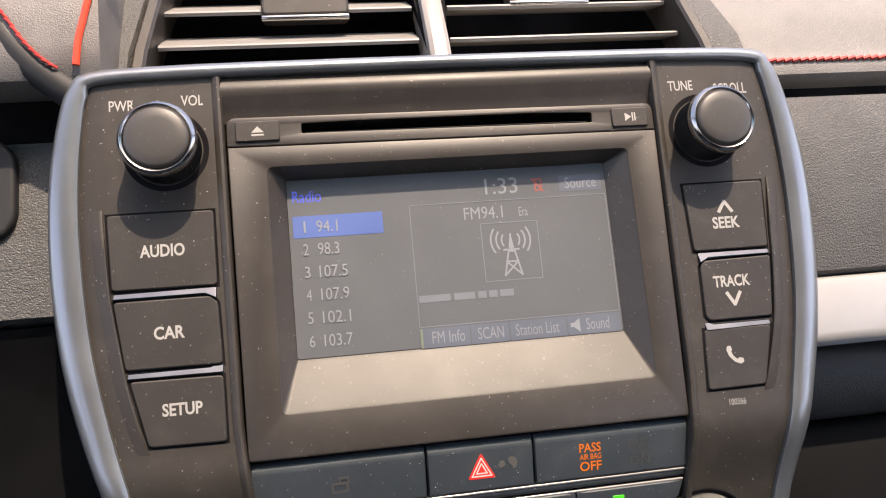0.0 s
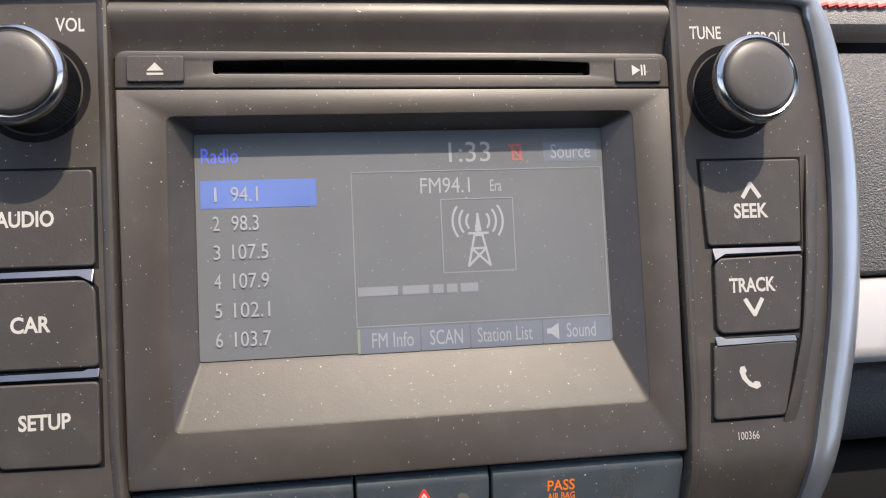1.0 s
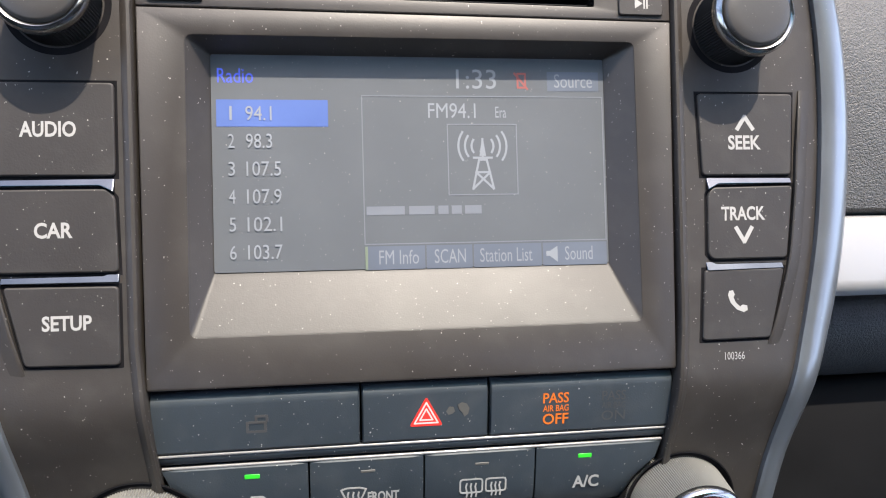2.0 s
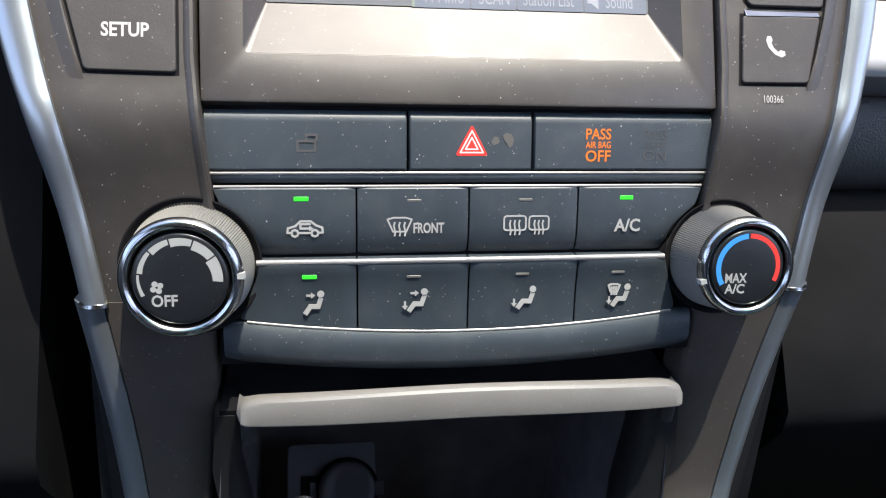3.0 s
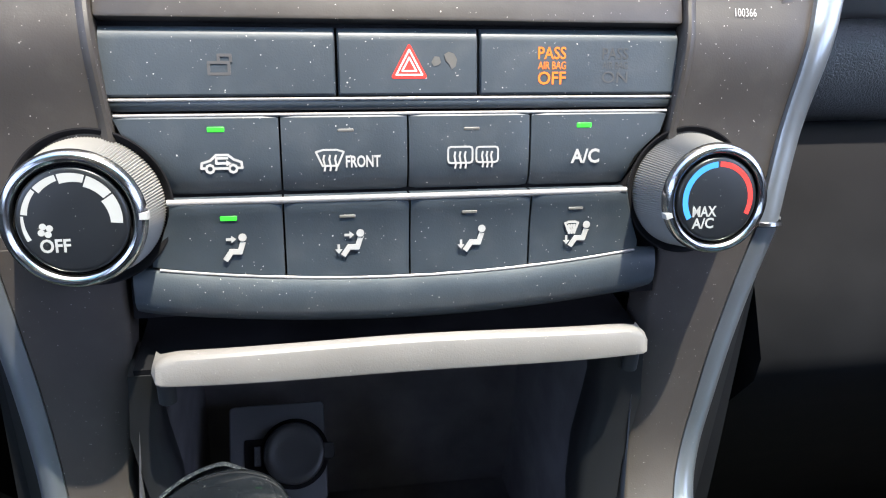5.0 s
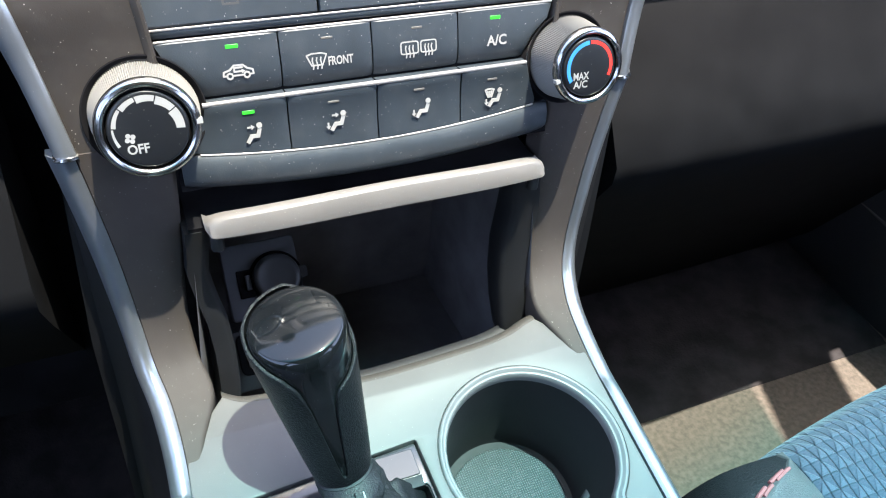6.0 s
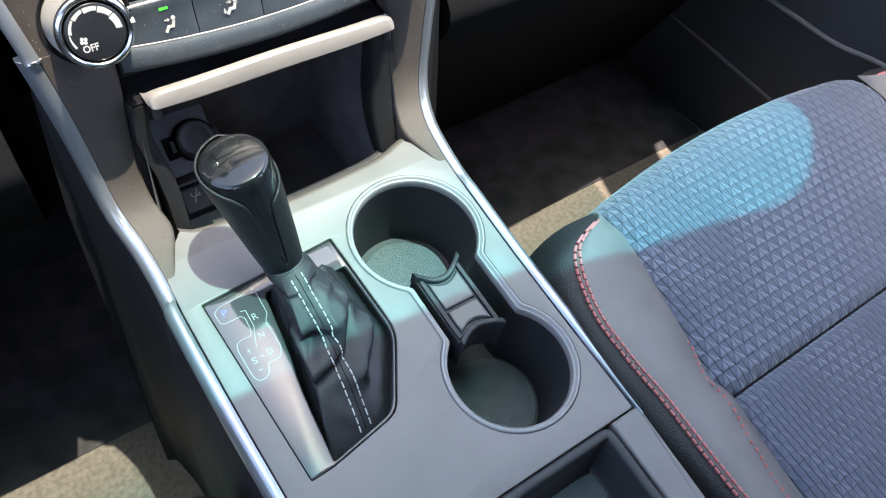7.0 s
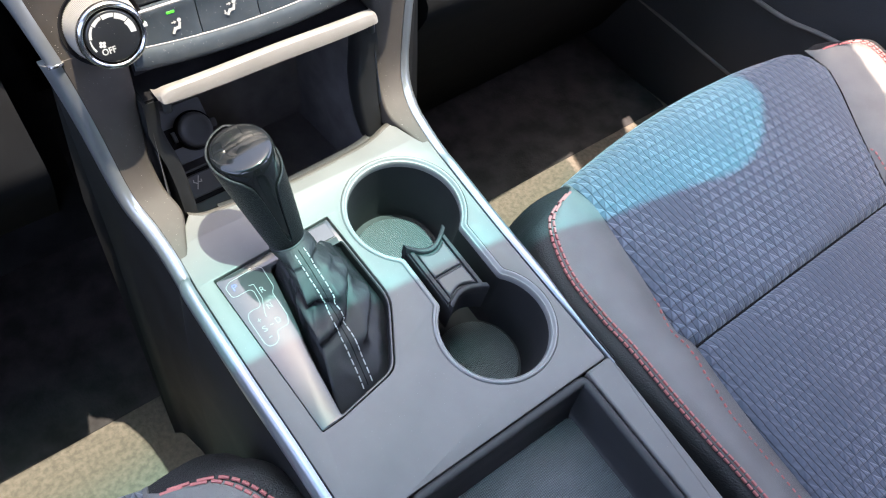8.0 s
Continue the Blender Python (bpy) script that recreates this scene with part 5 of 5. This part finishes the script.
    def spaced(pts, length):
        out, acc = [pts[0]], 0.0
        for a, b in zip(pts, pts[1:]):
            acc += (b - a).length
            if acc >= length:
                out.append(b)
                acc = 0.0
        return out
    for shift in (-3.9, 3.9):
        pts = spaced(seam(shift, 0.2), 0.9)
        bm = bmesh.new()
        for i in range(0, len(pts) - 3, 4):
            tube(bm, [pts[i], pts[i + 1], pts[i + 2], pts[i + 3].lerp(pts[i + 2], 0.05)], 0.44, 6)
        part("stitching", bm, PALE_THREAD, boot, "pale grey double stitching", 80)
    bm = bmesh.new()
    pts = spaced(seam(0.0, 0.0), 1.6)
    tube(bm, pts, 0.28, 6)
    part("seam", bm, PIT, boot)

    # knob: gloss black body with leather flanks
    length = (top - collar).length

    def knob_point(t, ang, grow=0.0, squash=1.0, lift=0.0):
        """A point at level t from the collar (0) to the crown (1)."""
        r = (12.0 + 9.0 * min(1, min(t, 0.92) / 0.85) ** 0.9) * squash + grow
        x, y = r * math.cos(ang), r * math.sin(ang)
        h = length * t + lift + (y / 20.0) * 15.0 * max(0, t - 0.5)
        return tuple(collar + side * x + fwd * y + axis * h)

    def ring_at(t, grow=0.0, squash=1.0, lift=0.0):
        return [knob_point(t, 2 * math.pi * i / 72, grow - 0.9 * min(1, t * 2), squash, lift) for i in range(72)]
    bm = bmesh.new()
    loft(bm, [ring_at(t) for t in (0.0, 0.05, 0.15, 0.3, 0.45, 0.6, 0.7, 0.78, 0.84, 0.88)] + [ring_at(0.905, 0, 0.992), ring_at(0.92, 0, 0.972), ring_at(0.93, 0, 0.94), ring_at(0.936, 0, 0.895), ring_at(0.942, 0, 0.80), ring_at(0.95, 0, 0.6), ring_at(0.955, 0, 0.35), ring_at(0.957, 0, 0.1)])
    part("crown", bm, GLOSSY, root, "gloss black knob body and crown", 80)
    # the gloss spine shows between the flanks and widens to the crown
    RISE = [(-180, 0.93), (-130, 0.84), (-85, 0.74), (-45, 0.67), (-27, 0.64), (-21, 0.60), (-17, 0.52), (-11, 0.28), (-7, 0.12), (-5, 0.06), (5, 0.06), (7, 0.12), (11, 0.32), (15, 0.55), (20, 0.72), (34, 0.82), (60, 0.88), (100, 0.92), (180, 0.93)]
    def rise(d):
        for (a, ta), (b, tb) in zip(RISE, RISE[1:]):
            if a <= d <= b:
                return ta + (tb - ta) * (d - a) / (b - a)
        return 0.9
    cols = []
    m_ = 144
    for i in range(m_):
        ang = -math.pi / 2 + 2 * math.pi * i / m_
        d = (360 * i / m_ + 180) % 360 - 180
        tb = sum(rise(max(-180, min(180, d + o))) for o in (-2, 0, 2)) / 3
        col = [knob_point(tb * k / 16, ang, 0.9 - 0.3 * (k == 0)) for k in range(17)]
        col += [knob_point(tb + 0.006, ang, 0.65), knob_point(tb + 0.009, ang, 0.1), knob_point(tb + 0.004, ang, -0.6)]
        cols.append(col)
    bm = bmesh.new()
    loft(bm, [list(r) for r in zip(*cols)], True, (False, False))
    part("grip", bm, GRIP, root, "black leather grip flanks", 80)
    bm = bmesh.new()
    loft(bm, [ring_at(0.0, 0.2), ring_at(0.0, 1.3, 1, -1), ring_at(0.0, 1.3, 1, -4), ring_at(0.0, 0.4, 1, -6)])
    part("collar", bm, BLACK, root)


shifter()


# ---- seats ----
def seat(name, flip, m, label):
    root = thing(name, m, label, "car seat", "front seats")
    f = -1 if flip else 1

    def front_v(x):
        return 72 - 0.0005 * (x - 390) ** 2

    fabric_left = [(64, 196), (30, 205), (11, 206), (-38, 198), (-76, 191), (-106, 185), (-124, 190), (-168, 185), (-241, 180), (-420, 176)]

    fabric_left = smooth_path(fabric_left, 5)

    def left_of(v):
        for (va, xa), (vb, xb) in zip(fabric_left, fabric_left[1:]):
            if va >= v >= vb:
                return xa + (xb - xa) * (va - v) / (va - vb)
        return 196 if v > 0 else 176

    def relief(x, v, px, pv):
        """Height of the woven triangles: each rises to the rear and ends in a sharp base."""
        row = v / pv
        a = abs((x / px + 0.5 * (math.floor(row) % 2)) % 1 - 0.5)
        t = row % 1
        return max(0.0, min(1.0, 9 * ((1 - t) * 0.5 - a))) * (0.3 + 0.7 * (1 - t)) * min(1, t * 7)

    def right_of(v):
        edge = [(110, 540), (41, 546), (17, 550), (-10, 538), (-59, 509), (-100, 486), (-126, 474), (-430, 440)]
        for (va, xa), (vb, xb) in zip(edge, edge[1:]):
            if va >= v >= vb:
                return xa + (xb - xa) * (va - v) / (va - vb)
        return 540

    # fabric insert with raised triangles, in two panels parted by a seam
    for name_, va, vb, fine in (("fabric_panel", -126.0, 104.0, False), ("fabric_panel", -400.0, -124.0, True)):
        px, pv = (10.0, 8.0) if fine else (11.5, 9.0)
        nv = int((vb - va) / (3.0 if flip else pv / 7))
        nx = 110 if flip else int(370 / px * 8)
        rows = []
        for j in range(nv + 1):
            s = va + (vb - va) * j / nv
            row = []
            for i in range(nx + 1):
                t = i / nx
                v = min(s, 62)
                x = left_of(v) + (right_of(v) - left_of(v)) * t
                lim = front_v(x) - 30
                over = s - lim
                if over > 0:
                    ang = min(over / 30, math.pi / 2)
                    vv, drop = lim + 30 * math.sin(ang), 30 * (1 - math.cos(ang)) + max(0, over / 30 - math.pi / 2) * 30
                else:
                    vv, drop = s, 0
                crown = 7 * (1 - (2 * t - 1) ** 2)
                e = min(t, 1 - t) * 30
                h = crown - drop + 0.8 * noise.noise(Vector((x * 0.03, s * 0.03, 1.0))) - 5 * math.exp(-e * 1.5)
                gap = min(abs(s + 125), 30)
                h -= 9 * math.exp(-gap / 3.2)
                h += 1.35 * (0.6 if fine else 0.55 + 0.5 * max(-0.6, min(1, 2.4 * noise.noise(Vector((x * 0.011, s * 0.014, 5.0)))))) * relief(f * x, vv, px, pv)
                row.append((f * x, vv, h))
            rows.append(row)
        bm = bmesh.new()
        loft(bm, rows, closed=False)
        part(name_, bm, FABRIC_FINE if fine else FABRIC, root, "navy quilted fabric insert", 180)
    bm = bmesh.new()
    tube(bm, [(f * (left_of(-125) + (right_of(-125) - left_of(-125)) * (i / 20)), -125, 7 * (1 - (i / 10 - 1) ** 2) - 6.5) for i in range(21)], 1.0, 6)
    part("seam", bm, PIT, root)
    # side bolsters of vinyl
    seam_l = [(74, 214), (42, 201.5), (23, 158.5), (-20, 137), (-65, 134), (-100, 136), (-147, 136), (-188, 137), (-230, 139), (-420, 142)]
    out_l = [(50, 150), (34, 128), (1, 112), (-57, 104.5), (-113, 107), (-200, 116), (-420, 120)]

    seam_l, out_l = smooth_path(seam_l, 6), smooth_path(out_l, 6)

    def table(pairs, v):
        for (va, xa), (vb, xb) in zip(pairs, pairs[1:]):
            if va >= v >= vb:
                return xa + (xb - xa) * (va - v) / (va - vb)
        return pairs[0][1] if v > pairs[0][0] else pairs[-1][1]

    for k, right in enumerate((False, True)):
        rows, lines, outer_rows, inner = [], [], [], []
        for j in range(81):
            v = 48 - 448 * j / 80
            a, b, c = left_of(v) + 1.5, table(seam_l, v), table(out_l, v)
            b = min(b, a - 4)
            roll = 1 - math.exp(-max(0, 50 - v) / 16)
            hb = 13 * roll - (1 - roll) * 6
            row = []
            for i in range(13):
                t = i / 12
                x = a + (b - a) * t
                h = (-3 + (hb + 3) * math.sin(t * math.pi / 2) ** 0.8)
                h -= 1.8 * math.exp(-((t - 1.0) * 10) ** 2)
                row.append((x, v, h))
            rows.append(row)
            side_ = []
            for i in range(10):
                t = i / 9
                x = b + (c - b) * math.sin(t * math.pi / 2)
                h = hb - 1.8 - (hb + 150) * (1 - math.cos(t * math.pi / 2)) ** 1.6 * 0.55
                side_.append((x, v + (6 if v > 40 else 0) * t, h))
            side_.append((c + 4, v, -230))
            outer_rows.append(side_)
            if v < 39:
                lines.append((b, v, hb - 1.0))
            drift = 0.02 + 0.34 * min(1, max(0, (-70 - v) / 110))
            inner.append((a + (b - a) * drift, v, row[round(12 * drift)][2] + 0.5))
        if right:
            flipx = lambda p: (right_of(p[1]) + left_of(p[1]) + 1.0 - p[0], p[1], p[2])
            rows, outer_rows = [[flipx(p) for p in r] for r in rows], [[flipx(p) for p in r] for r in outer_rows]
            lines, inner = [flipx(p) for p in lines], [flipx(p) for p in inner]
        sx = lambda r: [(f * x, y, z) for x, y, z in r]
        bm = bmesh.new()
        loft(bm, [sx(r) for r in rows], closed=False)
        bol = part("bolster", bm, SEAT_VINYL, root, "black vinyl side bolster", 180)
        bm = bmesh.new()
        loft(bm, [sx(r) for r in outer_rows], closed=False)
        part("side_panel", bm, SEAT_SIDE, root, "black vinyl outer side, darkened in colour for shade", 180)
        for d in (-2.4, 2.4):
            path = smooth_path([(f * (x + d), y, z + (0.1 if d < 0 else -0.1)) for x, y, z in lines], 4)
            bm = bmesh.new()
            for i in range(0, len(path) - 3, 4):
                tube(bm, path[i:i + 4], 1.3, 6)
            part("stitching", bm, THREAD, bol, "red double stitching")
        path = smooth_path([(f * x, y, z) for x, y, z in inner if y < -70], 4)
        bm = bmesh.new()
        for i in range(0, len(path) - 3, 4):
            tube(bm, path[i:i + 3], 0.95, 5)
        part("stitching", bm, THREAD, bol, "red single stitching")
    # front face and base
    bm = bmesh.new()
    cols = []
    for i in range(25):
        t = i / 24
        x = 140 + 470 * t
        v = front_v(x) - 2 - 26 * (abs(2 * t - 1)) ** 6
        cols.append([(f * x, v - 34, -8), (f * x, v - 10, -14), (f * x, v - 2, -34), (f * x, v - 4, -90), (f * x, v - 20, -200), (f * x, v - 80, -205)])
    loft(bm, cols, closed=False)
    part("front_panel", bm, SEAT_VINYL, root, "", 180)
    part("seat_base", block([(f * 150, -400), (f * 600, -400), (f * 600, 20), (f * 150, 20)] if f > 0 else [(-600, -400), (-150, -400), (-150, 20), (-600, 20)], -330, -60, 5), BLACK, root)
    # backrest
    bm = bmesh.new()
    prof = [(-390, -30), (-400, 120), (-450, 380), (-520, 600), (-600, 600), (-560, 300), (-520, -30)]
    loft(bm, [[(f * x, y, z) for y, z in prof] for x in (140, 170, 580, 610)])
    part("backrest", bm, SEAT_VINYL, root)


seat("passenger_seat", False, SEATF, "navy quilted passenger seat with black bolsters and red stitching")
seat("driver_seat", True, Matrix.Translation((-0.0, -0.040, -0.006)) @ SEATF, "black driver seat with navy fabric and red stitching")


# ---- dashboard ----
def dashboard():
    root = thing("dashboard", FACE, "black grained dashboard with red stitching and silver strip", "dashboard")
    def run(prof, x0, x1, name, mat, label="", bend=0.00009, smooth=40):
        bm = bmesh.new()
        rings = []
        for k in range(13):
            x = x0 + (x1 - x0) * k / 12
            off = -bend * max(0, abs(x) - 150) ** 2
            rings.append([(x, v, n + off) for v, n in prof])
        loft(bm, rings)
        return part(name, bm, mat, root, label, smooth)
    # passenger side
    run([(174.5, -29), (176, -30.5), (180, -32), (200, -37), (225, -50), (262, -90), (330, -420), (330, -440), (150, -200), (158, -50), (163.6, -36), (164, -31), (166, -28.6), (170, -28.0)], 150, 720, "upper_pad", PAD, "black grained upper pad with stitched edge")
    run([(163.5, -60), (163.5, -40), (154, -40), (154, -60)], 150, 720, "pad_gap", PIT)
    run([(154, -60), (154, -30), (152.6, -26), (149, -24), (120, -22), (90, -24), (64, -29), (62, -33), (62, -60)], 150, 720, "lower_pad", LEATHER, "black grained lower pad")
    run([(61.2, -60), (61.2, -32), (59.6, -29.6), (56, -28.6), (34, -27.4), (30, -28.2), (27.2, -31), (26.6, -60)], 150, 720, "silver_strip", SILVER, "silver painted dash strip")
    run([(26, -110), (26, -58), (24, -53), (20, -50.5), (14, -50.5), (8, -52), (0, -57), (-8, -65), (-12, -72), (-14, -80), (-14, -110)], 178, 720, "glovebox_lip", LEATHER, "", smooth=70)
    # door bulges to shade the floor; its own shade is in the colour
    run([(-16, -120), (-15, -78), (-22, -72), (-40, -70), (-60, -67), (-90, -62), (-118, -60), (-128, -66), (-145, -95), (-230, -260), (-330, -420), (-330, -470), (-100, -200)], 152, 720, "glovebox_door", FOOTWELL_SHADE, "glovebox door in near-black that stands in for shade", smooth=70)
    run([(26, -110), (26, -54), (20, -52), (7, -57), (6, -60), (6, -110)], 150, 174, "glovebox_end", LEATHER)
    run([(4, -110), (4, -60), (-13, -78), (-13, -110)], 150, 173, "glovebox_end", LEATHER)
    bm = bmesh.new()
    path = []
    for i in range(200):
        x = 152 + i * 1.5
        path.append((x, 173.4, -27.9 - 0.00009 * max(0, x - 150) ** 2))
    for i in range(0, 197, 3):
        a, b, c = path[i], path[i + 1], path[i + 2]
        tube(bm, [(a[0] - 0.6, a[1] - 0.5, a[2]), (b[0], b[1], b[2] + 0.5), (c[0] + 0.4, c[1] + 0.5, c[2])], 1.0, 5)
    part("stitching", bm, DASH_THREAD, root, "red stitching along the pad")
    # driver side
    run([(214, -5), (232, -22), (266, -80), (330, -420), (330, -440), (150, -200), (161, -60), (163, -20), (167, -3), (173, 0.6), (182, 1), (200, 1)], -720, -143, "upper_pad", HOOD, "black grained upper pad")
    run([(150, -60), (150, -34), (140, -31), (100, -29), (72, -30), (70, -34), (70, -60)], -720, -150, "lower_pad", LEATHER, "black grained knee panel")
    # panel shaped to shade the driver's floor, with shade in its colour
    run([(68, -110), (68, -34), (34, -52), (-40, -52), (-118, -47), (-130, -52), (-145, -80), (-200, -200)], -720, -160, "knee_panel", FOOTWELL_SHADE)
    part("switch_panel", block(rounded([(-260, 104), (-192, 106), (-186.5, 114), (-186.5, 142), (-192, 150), (-260, 150)], [1, 6, 6, 4, 4, 1], 4), -40, -26, 2), BLACK, root)
    bm = bmesh.new()
    tube(bm, smooth_path([(-240, 21, -92), (-196, 22, -92), (-166, 20, -94)], 6), 0.7, 6)
    part("piping", bm, material("dull_red_piping", (0.07, 0.010, 0.009), 0.6), root, "dull red piping")
    bm = bmesh.new()
    inv = FACE.inverted()
    # the last, low box is added to keep light out of the driver's footwell
    for x0, x1, y0, z0, z1 in ((-139, 139, 92, 60, 318), (-715, -140, 96, 60, 318), (140, 715, 96, 60, 318), (-715, -140, 60, -70, 170)):
        bm = bmesh.new()
        loft(bm, [[tuple(inv @ mm(p) * 1000) for p in ((x0, y, z0), (x1, y, z0), (x1, y, z1), (x0, y, z1))] for y in (y0, 860)])
        part("carrier", bm, PIT, root)
    run([(162, -60), (162, -14), (156, -32), (151, -36), (151, -60)], -720, -160, "hood_underside", PIT)
    # stitched hood edge and red trim line
    bm = bmesh.new()
    path = smooth_path([(-225, 250, -50), (-198, 219, -8), (-184.5, 200.8, 1.4), (-178.5, 192, 1.6), (-171.7, 181.6, 1.6), (-164.8, 174, 1.2), (-158.8, 169.9, 0)], 9)
    for i in range(0, len(path) - 4, 3):
        a, b, c, d = path[i:i + 4]
        tube(bm, [(a[0] - 0.7, a[1], a[2]), (b[0], b[1], b[2] + 0.8), (c[0], c[1], c[2] + 0.5), (d[0] + 0.5, d[1], d[2] - 0.3)], 0.62, 6)
    part("stitching", bm, DASH_THREAD, root, "red stitching on the cluster hood")
    # hood edge below the stitches, black in place of the shadow there
    bm = bmesh.new()
    prof_path = smooth_path([(-240, 240, -56), (-206, 216, -14), (-188, 196, -6), (-180, 185, -5.5), (-171, 174.5, -5.5), (-160, 165, -7), (-148, 156, -10)], 6)
    tube(bm, prof_path, 7, 12)
    part("hood_edge", bm, BLACK, root, "", 60)
    bm = bmesh.new()
    tube(bm, smooth_path([(-139, 228, -18), (-142, 216, -5), (-145.6, 203.7, 1.4), (-148.9, 191, 1.6), (-151.1, 182, 1.6), (-152.4, 171.4, 1.2)], 6), 1.5, 8)
    part("piping", bm, material("bright_red_piping", (0.85, 0.07, 0.03), 0.35, coat=0.3), root, "bright red piping")
    # top cover behind the vents, up to the windscreen
    bm = bmesh.new()
    loft(bm, [[(x, v, n) for v, n in ((256, -66), (290, -160), (330, -420), (330, -440), (240, -200))] for x in (-160, 160)])
    part("top_cover", bm, PAD, root)


dashboard()


# ---- air vents ----
def air_vents():
    label = "black slatted centre air vent with chrome tab"
    for s, x0, x1 in ((-1, -130, -1.2), (1, 10.4, 135.5)):
        root = thing("air_vent", FACE, label, "air vent", "centre air vents")
        bm = bmesh.new()
        loft(bm, [[(x, v, n) for x, v in rect(x0 - 2, 172, x1 + 2, 262)] for n in (-110, -104)])
        part("duct_back", bm, PIT, root)
        bm = bmesh.new()
        loft(bm, [[(x0 - 3, 172, -104), (x0, 172, -104), (x0, 262, -104), (x0 - 3, 262, -104)], [(x0 - 5, 172, -30), (x0 - 2, 172, -30), (x0 + 6, 262, -60), (x0 + 3, 262, -60)]])
        part("duct_side", bm, PIT, root)
        bm = bmesh.new()
        loft(bm, [[(x1, 172, -104), (x1 + 3, 172, -104), (x1 + 3, 262, -104), (x1, 262, -104)], [(x1 + 2, 172, -30), (x1 + 5, 172, -30), (x1 - 3, 262, -60), (x1 - 6, 262, -60)]])
        part("duct_side", bm, PIT, root)
        lift = 14.0 if s < 0 else 6.5
        for v in (174.6, 195.2, 215.8, 236.4):
            off = -36 - (v - 177) * 0.36
            bm = bmesh.new()
            xa, xb = x0 + 1 + (v - 177) * 0.06, x1 - 1 - (v - 177) * 0.06
            rings = []
            for x in (xa, xa + 2, xb - 2, xb):
                rings.append([(x, v + a, off + b) for a, b in ((0.4, 2.4), (1.4, 2.0), (lift, -18), (lift - 1.2, -18.4), (-0.8, 1.2))])
            loft(bm, rings)
            part("slat", bm, SLAT, root, smooth=30)
        xc = -58 if s < 0 else 68.5
        vv = 218.8 if s < 0 else 224.5
        off = -36 - (vv - 177) * 0.36
        bm = block(rounded(rect(xc - 21.5, vv - 6.0, xc + 21.5, vv + 6.5), 3, 4), off - 6, off + 6, 1.5)
        tab = part("tab", bm, PLASTIC, root)
        bm = bmesh.new()
        tube(bm, [(xc - 21, vv - 6.6, off + 4.2), (xc - 18, vv - 7.0, off + 5), (xc + 18, vv - 7.0, off + 5), (xc + 21, vv - 6.6, off + 4.2)], 1.6, 10)
        part("tab_edge", bm, CHROME, tab, "chrome tab edge", 60)
    root = thing("vent_surround", FACE, "taupe plastic surround of the centre air vents", "vent surround")
    def post(path, w, name):
        rings = []
        for x, v, n in path:
            rings.append([(x - w, v, n - 30), (x - w, v, n - 1.5), (x - w * 0.6, v, n), (x + w * 0.6, v, n), (x + w, v, n - 1.5), (x + w, v, n - 30)])
        bm = bmesh.new()
        loft(bm, rings)
        part(name, bm, POST if name == "post" else PLASTIC, root)
    post([(4.8, 168, -22), (4.4, 190, -27), (3.9, 215, -36), (3, 262, -60)], 5.0, "post")
    post([(-135, 168, -20), (-133, 190, -27), (-128.5, 218, -38), (-120, 262, -60)], 3.2, "frame_side")
    post([(141, 168, -20), (139.5, 185, -25), (136.5, 213, -37), (128, 262, -60)], 3.2, "frame_side")
    for s, pts in ((-1, [(-147, 166, -24), (-146, 190, -32), (-141, 220, -44), (-132, 262, -66)]), (1, [(156, 166, -26), (154, 190, -32), (148, 213, -42), (138, 262, -66)])):
        rings = []
        for x, v, n in pts:
            rings.append([(x - 9, v, n - 30), (x - 9, v, n), (x + 7, v, n + 1), (x + 9, v, n - 3), (x + 9, v, n - 30)])
        bm = bmesh.new()
        loft(bm, rings)
        part("cheek", bm, LEATHER, root, "black grained cheek")


air_vents()
